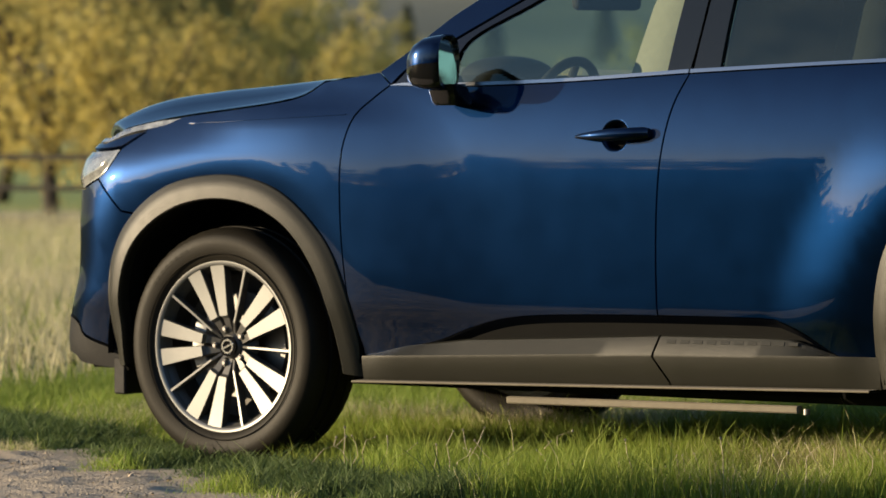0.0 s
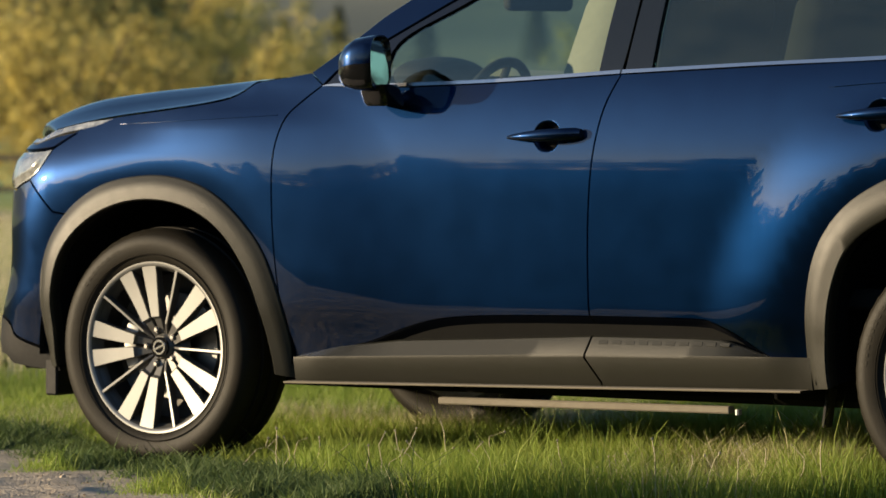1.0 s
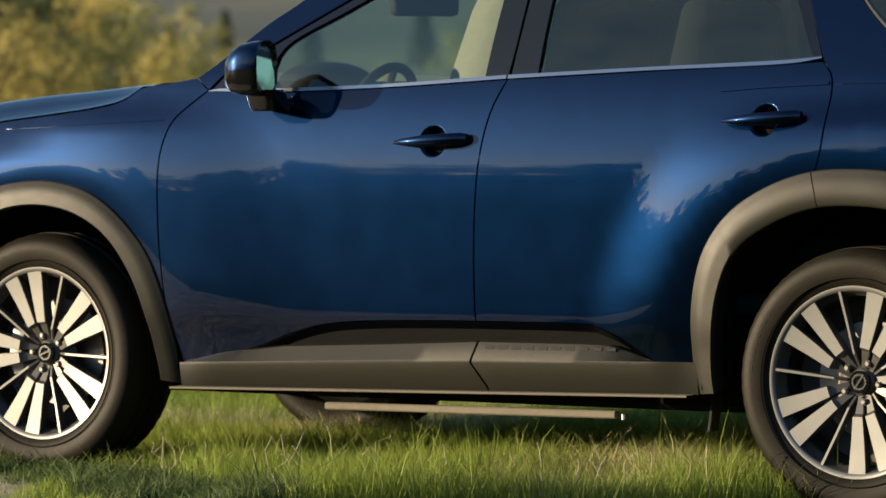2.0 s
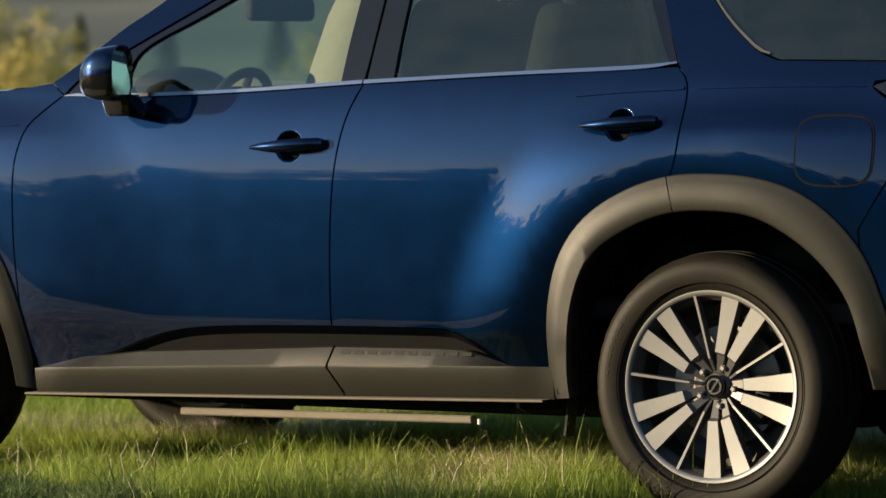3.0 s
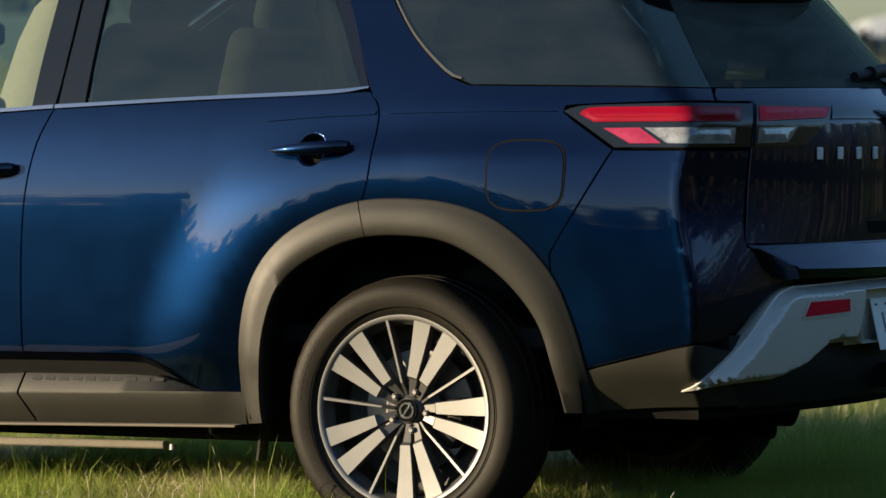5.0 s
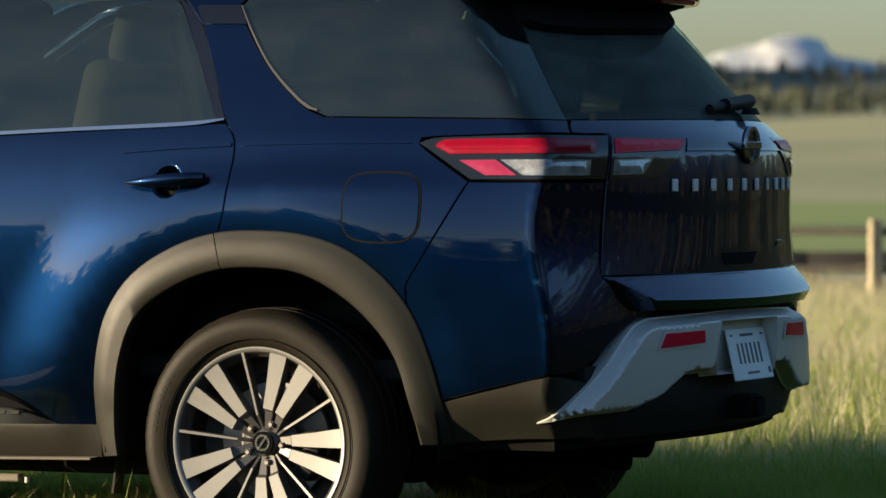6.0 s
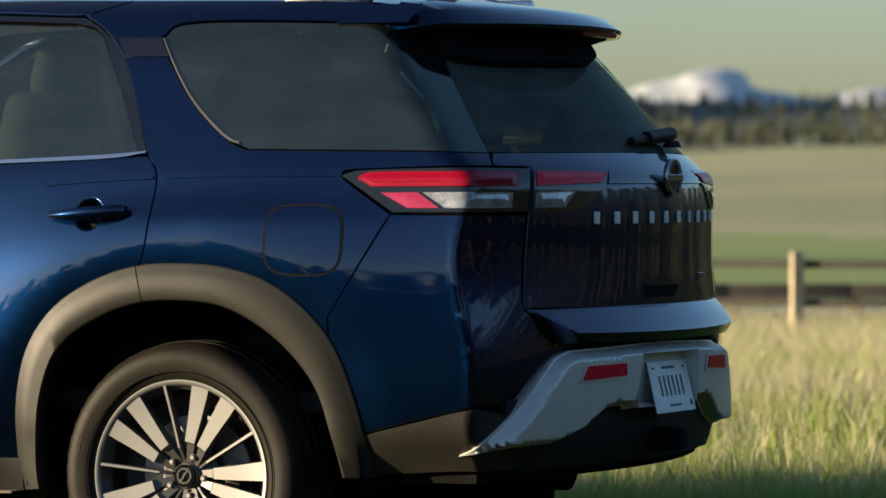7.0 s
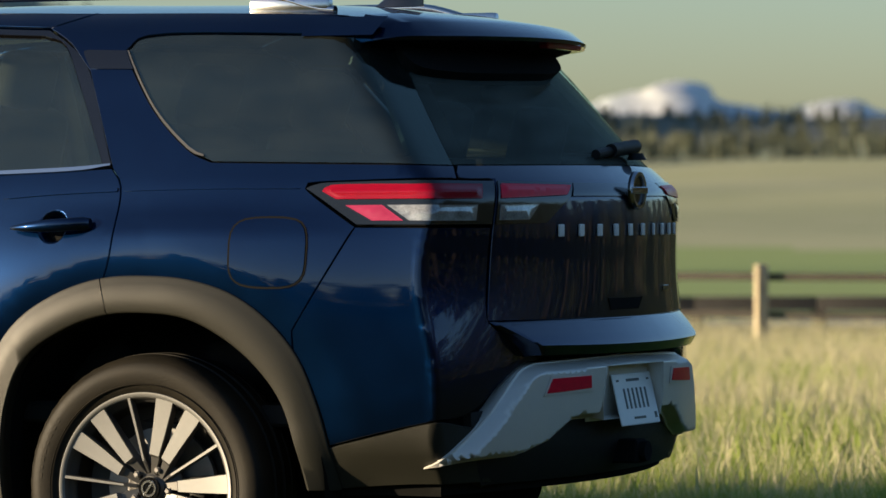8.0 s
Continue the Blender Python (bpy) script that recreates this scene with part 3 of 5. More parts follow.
        mid = np.interp(st, [.545, 1.6, 2.4], [.358, .398, .412])
        low = np.interp(st, [.545, 1.6, 2.4], [.287, .307, .322])
        shift = (.016 if s0 < 1 else 0)
        rows = []
        flush = .35 + .65 * ease(2.39, 2.24, st) * ease(.54, .66, st)
        for z, o, d in ((top - .012, -.10, 0), (top, .002, 0), (top - .004, .010, 0), (mid + .006, .032, .35), (mid - .004, .032, .4), (low + .012, .006, 1), (low, -.002, 1), (low, -.03, 1)):
            p = skin(st, np.minimum(z, np.maximum(top, mid)), 0)
            p[:, 1] = -(.944 + o * (flush if o > 0 else 1))
            k = ease(s1 - .02, s1, st) if s0 < 1 else ease(s0 + .02, s0, st)
            p[:, 0] += k * (-.03 * (1 - abs(d * 2.2 - 1)) + .03 * d) * .9
            if far:
                p[:, 1] *= -1
            rows.append([tuple(q) for q in p])
        v, f = loft(rows)
        sheet(name, v, [q[::-1] for q in f] if not far else f, CLAD, owner, "grey plastic sill cladding", angle=25)
    # flared arches
    for o, i, tag in ((ARCH_F_OUT, ARCH_F_IN, 0), (ARCH_R_OUT, ARCH_R_IN, 1)):
        mid = np.array([(.04, 2.93)[tag], .40])
        rays = []
        for edge in (o, i):
            d = np.array(edge) - mid
            t = np.unwrap(np.arctan2(d[:, 1], d[:, 0]))
            rays.append((t, np.hypot(d[:, 0], d[:, 1])))
        split = math.radians(104.5)
        first, last = rays[0][0][0], rays[0][0][-1]
        first, last = first + 2 * math.pi * (first < 0), last + 2 * math.pi * (first < 0)
        t1 = np.linspace(first, split + .003, 28)
        t2 = np.linspace(split - .003, last, 36)
        turn = np.concatenate([t1, t2])
        O, I = [np.stack([curve(-(t + 2 * math.pi * (t[0] < 0)), r)(-turn) * f(turn) for f in (np.cos, np.sin)], 1) + mid for t, r in rays]
        pieces = ((0, 64),) if tag == 0 else ((0, 28), (28, 64))
        for lo, hi in pieces:
            rows = []
            for w, up in ((0, -.014), (.0, .004), (.04, .008), (.14, .010), (.16, .012), (.55, .022), (.90, .029), (.96, .026), (1.0, .016), (1.02, -.02), (1.02, -.10)):
                q = O[lo:hi] * (1 - w) + I[lo:hi] * w
                p = skin(q[:, 0], q[:, 1], up)
                if w > 1:
                    p[:, 1] = skin(q[:, 0], q[:, 1])[:, 1] - up
                if far:
                    p = p * [1, -1, 1]
                rows.append([tuple(x) for x in p])
            v, f = loft(rows)
            sheet("arch_flare", v, f if far else [q[::-1] for q in f], [CLAD, LINER], back_door if tag and lo == 0 else suv, "dark grey plastic wheel arch flare", angle=40, indices=[1 if i // (hi - lo - 1) == 9 else 0 for i in range(len(f))])
    # wheel wells
    for cx in (.03, 2.93):
        rows = []
        for y in (-.952, -.60):
            rows.append([(cx + (.505 + .025 * (cx > 1)) * math.cos(t), y * (-1 if far else 1), .365 + (.515 + .025 * (cx > 1)) * math.sin(t)) for t in np.linspace(-.05, math.pi + .05, 40)])
        rows.append([(cx, -.60 * (-1 if far else 1), .36)] * 40)
        v, f = loft(rows)
        sheet("wheel_well", v, f, LINER, suv, "black wheel well liner")
    return door, back_door, fender


door_l, back_door_l, fender_l = flank(False)
door_r, back_door_r, fender_r = flank(True)
# ---- inner shell, roof, hood and glass at front and rear ----
def shell(name, s0, s1, z0, z1, out, mat, holes=(), label=""):
    """A dark sheet behind the panels, added to stop light showing in their gaps."""
    S, Z = np.arange(s0, s1, .04), np.arange(z0, z1 + .001, .03)
    g = np.stack(np.meshgrid(S, Z, indexing="ij"), -1)
    p = skin(g[..., 0], g[..., 1], out)
    for flip in (1, -1):
        verts, faces = (p * [1, flip, 1]).reshape(-1, 3), []
        for i in range(len(S) - 1):
            for j in range(len(Z) - 1):
                c = (S[i] + .02, Z[j] + .015)
                if c[0] < .62 and c[1] > .98 or any(math.hypot(c[0] - hx, c[1] - HUB_Z) < hr for hx, hr in holes):
                    continue
                q = [i * len(Z) + j, (i + 1) * len(Z) + j, (i + 1) * len(Z) + j + 1, i * len(Z) + j + 1]
                faces.append(q if flip == 1 else q[::-1])
        sheet(name, verts, faces, mat, suv, label)


shell("inner_shell", -1.2, 4.75, .36, 1.17, -.03, LINER, ((.03, .52), (2.93, .55)), "dark sheet added behind the panels to stop light")

roof_y = np.linspace(-1, 1, 25)
roof_x = np.linspace(1.42, 3.50, 40)
roof_top = curve([1.42, 1.8, 2.2, 2.6, 3.0, 3.3, 3.50], [1.712, 1.733, 1.741, 1.733, 1.726, 1.717, 1.704])
rows = []
for x in roof_x:
    z = float(roof_top(x))
    w = abs(float(skin(np.array([x]), np.array([z - .002]))[0, 1]))
    rows.append([(x, w * v, z - .002 + (.045 - .015 * float(ease(3.1, 3.5, x))) * (1 - v * v)) for v in roof_y])
v, f = loft(rows)
sheet("roof", v, [q[::-1] for q in f], PAINT, suv)

# hood: crowned, with its edge on the fender line
hood_crown = curve([-.97, -.86, -.727, -.642, -.498, -.262, -.03, .198, .355, .46], [.94, 1.005, 1.066, 1.108, 1.151, 1.183, 1.202, 1.223, 1.238, 1.245])
gap_z = curve([p[0] for p in HOOD_GAP], [p[1] for p in HOOD_GAP])
rows = []
for u in np.linspace(0, 1, 36):
    row = []
    for vv in np.linspace(-1, 1, 41):
        a = abs(vv)
        edge_s = -.44 + u * (.394 + .44)
        e = skin(np.array([edge_s]), np.array([float(gap_z(edge_s))]))[0]
        nose = -.90 + .40 * (a * .9) ** 2 * .95
        x0 = nose + u * (.20 + .2 * a * a - nose)
        x = x0 * (1 - a**6) + (e[0] + .004) * a**6
        y = e[1] * -1 * vv
        top = float(hood_crown(x - .35 * (y * y - .3)))
        k = float(ease(.80, 1.0, a))
        row.append((x, y, top * (1 - k) + (e[2] + .004) * k))
    if u == 0:
        rows.append([(q[0] + .015, q[1], q[2] - .055) for q in row])
        rows.append([(q[0] - .004, q[1], q[2] - .012) for q in row])
    rows.append(row)
v, f = loft(rows)
sheet("hood", v, [q[::-1] for q in f], PAINT, suv, angle=60)

# windscreen between the two front pillars, and the cowl below it
rows = []
lo_s = [(.599, 1.243), (.702, 1.317), (.821, 1.412), (.900, 1.463), (1.06, 1.57), (1.30, 1.68), (1.47, 1.722)]
for s, z in spline(lo_s, step=.05):
    e = skin(np.array([s]), np.array([z]))[0]
    rows.append([(e[0] + .01 - .26 * (1 - v * v), -e[1] * v * .995, e[2] + .02 * (1 - v * v)) for v in np.linspace(-1, 1, 21)])
v, f = loft(rows)
sheet("windscreen", v, f, GLASS, suv, "clear windscreen glass").visible_shadow = False
e = skin(np.array([.599]), np.array([1.243]))[0]
rows = [[(e[0] - .26 * (1 - v * v) + dx, -e[1] * v * .99, z) for v in np.linspace(-1, 1, 21)] for dx, z in ((.0, 1.235), (-.10, 1.215), (-.22, 1.20), (-.30, 1.15))]
v, f = loft(rows)
sheet("cowl", v, f, DARK, suv, "black plastic cowl")

# ---- tail ----
gate = panel("tailgate", outline([(4.012, 1.245), (4.012, .850)], [(4.012, .850), (4.78, .846), (5.54, .850)], [(5.54, .850), (5.54, 1.245)], [(5.54, 1.245), (5.62, 1.285)], [(5.62, 1.285), (4.78, 1.290), (3.865, 1.285)], [(3.865, 1.285), (3.87, 1.248), (4.012, 1.245)]), PAINT, suv, "dark blue tailgate")
glass_rear = panel("rear_window", outline([(3.852, 1.290), (4.78, 1.294), (5.60, 1.292)], [(5.60, 1.292), (5.36, 1.50), (5.20, 1.64)], [(5.20, 1.64), (4.4, 1.65), (3.652, 1.64)], [(3.652, 1.64), (3.702, 1.52), (3.852, 1.292)]), REARGLASS, gate, "dark tinted rear window", out=-.006, thick=.003, gap=.0006)


def lamp(far):
    """The slim wrap-round tail lamp: housing with red, pink and clear lenses."""
    side = dict(far=far)
    body = panel("tail_lamp", outline([(3.389, 1.220), (3.430, 1.235), (3.55, 1.240), (3.72, 1.243)], [(3.72, 1.243), (4.007, 1.240)], [(4.007, 1.240), (4.007, 1.118)], [(4.007, 1.118), (3.556, 1.118)], [(3.556, 1.118), (3.389, 1.220)]), LAMPBLACK, suv, "wrap-round tail lamp with red and clear lenses", out=.002, **side)
    panel("red_lens", outline([(3.441, 1.211), (3.466, 1.228), (3.60, 1.231)], [(3.60, 1.231), (3.955, 1.229)], [(3.955, 1.229), (3.955, 1.191)], [(3.955, 1.191), (3.485, 1.189)], [(3.485, 1.189), (3.441, 1.211)]), REDLENS, body, "red lens", out=.005, gap=0, crown=.006, step=.02, **side)
    panel("pink_lens", outline([(3.516, 1.172), (3.625, 1.173)], [(3.625, 1.173), (3.694, 1.130)], [(3.694, 1.130), (3.60, 1.130)], [(3.60, 1.130), (3.516, 1.172)]), PINKLENS, body, "pale red lens", out=.004, gap=0, crown=.004, step=.02, **side)
    panel("clear_lens", outline([(3.640, 1.173), (3.94, 1.174)], [(3.94, 1.174), (3.94, 1.130)], [(3.94, 1.130), (3.712, 1.130)], [(3.712, 1.130), (3.640, 1.173)]), CLEARLENS, body, "clear ribbed lens", out=.004, gap=0, crown=.004, step=.02, **side)
    inner = panel("gate_lamp", outline([(4.018, 1.240), (4.38, 1.236)], [(4.38, 1.236), (4.36, 1.195)], [(4.36, 1.195), (4.24, 1.120)], [(4.24, 1.120), (4.018, 1.118)], [(4.018, 1.118), (4.018, 1.240)]), LAMPBLACK, gate, "tail lamp on the tailgate", out=.004, **side)
    # this lens faces away from the sun, so it takes the brighter red
    panel("red_lens", outline([(4.03, 1.229), (4.364, 1.225)], [(4.364, 1.225), (4.335, 1.200)], [(4.335, 1.200), (4.03, 1.191)], [(4.03, 1.191), (4.03, 1.229)]), LITRED, inner, "red lens", out=.007, gap=0, crown=.005, step=.02, **side)
    panel("clear_lens", outline([(4.03, 1.174), (4.20, 1.176)], [(4.20, 1.176), (4.16, 1.132)], [(4.16, 1.132), (4.03, 1.130)], [(4.03, 1.130), (4.03, 1.174)]), CLEARLENS, inner, "clear ribbed lens", out=.006, gap=0, crown=.004, step=.02, **side)


lamp(False)
lamp(True)
panel("lamp_bar", outline([(4.385, 1.236), (5.17, 1.236)], [(5.17, 1.236), (5.17, 1.196)], [(5.17, 1.196), (4.37, 1.196)], [(4.37, 1.196), (4.385, 1.236)]), GLOSSY, gate, "gloss black bar between the lamps", out=.003)
# no hollow is cut: a flat dark panel marks the handle recess
panel("handle_recess", outline([(4.62, .905), (4.90, .905)], [(4.90, .905), (4.87, .868)], [(4.87, .868), (4.65, .868)], [(4.65, .868), (4.62, .905)]), LINER, gate, "flat dark panel in place of the handle recess", out=.002)


def strip(name, s0, s1, levels, mats, parent, label, n=90, blend=.10):
    rows = []
    for z, o, *more in levels:
        cut = more[0] if more else 0
        st = np.linspace(s0 + cut, s1 - cut, n)
        p = skin(st, np.full(n, z), o * ease(s0 + cut - .02, s0 + cut + blend, st) * ease(s1 - cut + .02, s1 - cut - blend, st))
        shut = skin(np.array([st[0] - .012, st[-1] + .012]), np.full(2, z), np.full(2, min(o, -.02)))
        rows.append([tuple(shut[0])] + [tuple(q) for q in p] + [tuple(shut[1])])
    v, f = loft(rows)
    return sheet(name, v, [q[::-1] for q in f], mats, parent, label, angle=30)


# bumper: painted ledge, silver trim, black valance
strip("bumper_ledge", 4.02, 5.54, ((.852, -.012), (.848, .001, .0), (.838, .011, .02), (.812, .037, .07), (.788, .060, .115), (.779, .064, .135), (.752, .052, .17), (.746, -.02, .17)), PAINT, suv, "dark blue bumper ledge", blend=.02)
PLATE_HOLE = [(4.555, .566), (5.005, .566), (5.015, .62), (4.995, .716), (4.565, .716), (4.545, .62)]
trim_pts = outline([(3.741, .451), (3.872, .508), (4.010, .592), (4.118, .684), (4.165, .716), (4.225, .731)], [(4.225, .731), (4.553, .739), (4.78, .742), (5.0, .739), (5.335, .731)], [(5.335, .731), (5.395, .716), (5.442, .684), (5.55, .592), (5.688, .508), (5.819, .451)],
                   [(5.819, .451), (5.665, .464), (5.435, .472)], [(5.435, .472), (5.305, .500)], [(5.305, .500), (5.175, .556)], [(5.175, .556), (5.10, .562), (4.78, .560), (4.46, .562), (4.385, .556)], [(4.385, .556), (4.255, .500)], [(4.255, .500), (4.125, .472)], [(4.125, .472), (3.895, .464), (3.741, .451)])
trim = panel("bumper_trim", trim_pts, SILVER, suv, "satin silver bumper trim", out=.008, thick=.05, step=.012, crown=.046, holes=[np.array(PLATE_HOLE)], soft=.026)
for sg in (-1, 1):
    q = [(4.78 + sg * abs(a - 4.78), b) for a, b in ((4.226, .650), (4.252, .689), (4.458, .693), (4.464, .659))]
    r = panel("reflector", outline(q[0:2], q[1:3], q[2:4], [q[3], q[0]]), LITRED, trim, "red bumper reflector", out=.060, gap=0, step=.02)
    q2 = [(4.78 + sg * abs(a - 4.78), b) for a, b in ((4.212, .643), (4.245, .696), (4.478, .700), (4.486, .650))]
    panel("reflector_recess", outline(q2[0:2], q2[1:3], q2[2:4], [q2[3], q2[0]]), SILVER, trim, "silver reflector surround", out=.0575, gap=0, thick=.002, step=.02)
panel("plate_recess", outline([(4.54, .725), (5.02, .725)], [(5.02, .725), (5.03, .62), (5.02, .552)], [(5.02, .552), (4.54, .552)], [(4.54, .552), (4.53, .62), (4.54, .725)]), SILVER, trim, "silver plate recess", out=.004, gap=0, thick=.002, step=.03)
hole = np.array(PLATE_HOLE)
rows = [[tuple(q) for q in skin(np.append(hole[:, 0], hole[0, 0]), np.append(hole[:, 1], hole[0, 1]), o)] for o in (.056, .003)]
v, f = loft(rows)
sheet("recess_wall", v, f, SILVER, trim, angle=20)
strip("valance", 3.95, 5.61, ((.60, -.02), (.56, -.004), (.50, .006), (.44, .006), (.392, -.005), (.385, -.06), (.40, -.3)), DARK, suv, "black plastic lower valance")
# ---- wheels ----
def make_wheel(spin):
    """A 20 inch alloy wheel with ten broad and five thin spokes; its outer face looks to negative y."""
    tyre_profile = [(.262, -.095), (.272, -.112), (.292, -.122), (.325, -.131), (.350, -.127), (.362, -.118), (.371, -.104), (.377, -.088), (.379, -.060), (.370, -.056), (.370, -.050), (.381, -.046),
                    (.3815, -.010), (.371, -.006), (.371, .006), (.3815, .010), (.381, .046), (.370, .050), (.370, .056), (.379, .060), (.377, .088), (.371, .104), (.350, .127), (.325, .131), (.292, .122), (.262, .095)]
    v, f = turned(tyre_profile, 108)
    m = len(tyre_profile)
    v = [list(q) for q in v]
    for i in range(108):
        for j, (r, y) in enumerate(tyre_profile):
            if .370 < r and abs(abs(y) - .085) < .02 and i % 2:
                for a in (0, 2):
                    v[i * m + j][a] *= .995
    rim_profile = [(.262, .095), (.240, .09), (.232, .03), (.235, -.03), (.245, -.085), (.262, -.098), (.270, -.106), (.2735, -.112), (.2735, -.1155), (.2725, -.1170), (.2650, -.1170), (.2585, -.110), (.252, -.095)]
    rv, rf = turned(rim_profile, 96)
    wheel = sheet("wheel", rv, [q[::-1] for q in rf], [ALLOY, GUNMETAL], suv, "machined alloy wheel with dark pockets", angle=50, indices=[0 if i % 12 in (7, 8, 9, 10) else 1 for i in range(len(rf))])
    tyre = sheet("tyre", v, [q[::-1] for q in f], RUBBER, wheel, "dusty black road tyre", angle=40)
    for rad in (.3585, .3440, .2960):
        gv, gf = turned([(rad - .0022, -.1175 - .0125 * float(ease(.366, .328, rad)) + .006 * float(ease(.31, .28, rad))), (rad, -.1198 - .0125 * float(ease(.366, .328, rad)) + .006 * float(ease(.31, .28, rad))), (rad + .0022, -.1165 - .0125 * float(ease(.366, .328, rad)) + .006 * float(ease(.31, .28, rad)))], 96)
        sheet("sidewall_rib", gv, [q[::-1] for q in gf], RUBBER, tyre)
    # raised marks on the sidewall where the lettering is
    for k in range(8):
        a = radians(114 + 4.2 * k)
        bm = bmesh.new()
        box(bm, (.010, .0007, .014 if k % 3 else .011), Matrix.Rotation(-a, 4, "Y") @ Matrix.Translation((.327, -.1308, 0)), .0003, 1)
        part("sidewall_mark", bm, LETTERS, tyre)
    barrel = [(.238, -.07), (.232, .0), (.15, .03), (.0, .03)]
    bv, bf = turned(barrel, 64)
    sheet("barrel", bv, bf, BARREL, wheel, "dark wheel barrel")

    def spoke(angle, prof, shift=0.0):
        """A spoke from (radius, depth of its face, width, thickness): its flat face is machined, its flanks and root are dark."""
        rows = []
        for r, y, w, d, _ in prof:
            o = shift * min(1, max(0, (.13 - r) / .08))
            rows.append([(r, y + d, o - w * .46), (r, y + .005, o - w / 2 - .0012), (r, y, o - w / 2 + .0008), (r, y, o + w / 2 - .0008), (r, y + .005, o + w / 2 + .0012), (r, y + d, o + w * .46)])
        sv, sf = loft(rows)
        rot = Matrix.Rotation(-angle, 3, "Y")
        idx = [0 if i % 5 == 2 and prof[i // 5][4] else 1 for i in range(len(sf))]
        return sheet("spoke", [tuple(rot @ Vector(q)) for q in sv], sf, [ALLOY, GUNMETAL], wheel, angle=20, indices=idx)

    wide = ((.034, -.070, .017, .03, 0), (.062, -.079, .020, .04, 0), (.090, -.0885, .026, .045, 0), (.098, -.1000, .0320, .045, 1), (.170, -.1035, .0425, .040, 1), (.232, -.1075, .0520, .034, 1), (.264, -.1110, .0560, .030, 1))
    thin_one = ((.045, -.074, .008, .03, 0), (.080, -.091, .0075, .03, 1), (.170, -.100, .0085, .03, 1), (.263, -.1125, .0095, .028, 1))
    for k in range(5):
        thin = spin + radians(72 * k)
        spoke(thin, thin_one)
        for off, lean in ((25.2, -.004), (46.8, .004)):
            spoke(thin + radians(off), wide, lean)
        a = thin + radians(36)
        c = Vector((.057 * math.cos(a), -.070, .057 * math.sin(a)))
        bm = bmesh.new()
        rod(bm, c + Vector((0, .02, 0)), c - Vector((0, .004, 0)), .0165, .0165, 20)
        part("nut_pocket", bm, LINER, wheel, "dark wheel nut pocket")
        bm = bmesh.new()
        rod(bm, c, c - Vector((0, .014, 0)), .0105, .0100, 6)
        rod(bm, c - Vector((0, .013, 0)), c - Vector((0, .019, 0)), .0095, .0055, 12)
        part("lug_nut", bm, STEEL, wheel, "steel wheel nut")
    hv, hf = turned([(.088, -.040), (.080, -.052), (.060, -.060), (.040, -.072), (.034, -.080), (.001, -.081)], 40)
    sheet("hub", hv, [q[::-1] for q in hf], GUNMETAL, wheel, "dark grey wheel hub", angle=50)
    bm = bmesh.new()
    rod(bm, (0, -.05, 0), (0, -.090, 0), .034, .0325, 32)
    cap = part("centre_cap", bm, GLOSSY, wheel, "gloss black centre cap")
    v, f = turned([(.0175, -.090), (.0175, -.0925), (.0235, -.0925), (.0240, -.090)], 32)
    sheet("cap_ring", v, [q[::-1] for q in f], CHROME, cap)
    bm = bmesh.new()
    box(bm, (.052, .003, .0075), Matrix.Rotation(radians(-24), 4, "Y") @ Matrix.Translation((0, -.0915, 0)), .001, 1)
    part("cap_bar", bm, CHROME, cap)
    bm = bmesh.new()
    rod(bm, (0, .012, 0), (0, -.008, 0), .170, None, 48)
    part("brake_disc", bm, STEEL, wheel, "grey steel brake disc")
    return wheel


WHEEL_Y = -.842
wheel = make_wheel(radians(-1.4))
wheel.location = (0, WHEEL_Y, HUB_Z)
back = copy_thing(wheel, pose(AXLE_R, WHEEL_Y, HUB_Z, 0, -30.9, 0))
for x in (0, AXLE_R):
    copy_thing(wheel, pose(x, -WHEEL_Y, HUB_Z, 0, 20, 180))
# the calipers do not turn with the wheels: ahead of the disc in front, behind it at the rear
for x, turn, mat in ((0, math.pi, CALIPER), (AXLE_R, -.25, DARK)):
    for sg in (-1, 1):
        bm = bmesh.new()
        for t in np.linspace(-.38, .38, 5):
            box(bm, (.050, .07, .045), Matrix.Translation((x, -sg * WHEEL_Y, HUB_Z)) @ Matrix.Rotation(-(turn + t * .9), 4, "Y") @ Matrix.Translation((.140, sg * .030, 0)), .008, 2)
        part("brake_caliper", bm, mat, suv, "cast brake caliper")

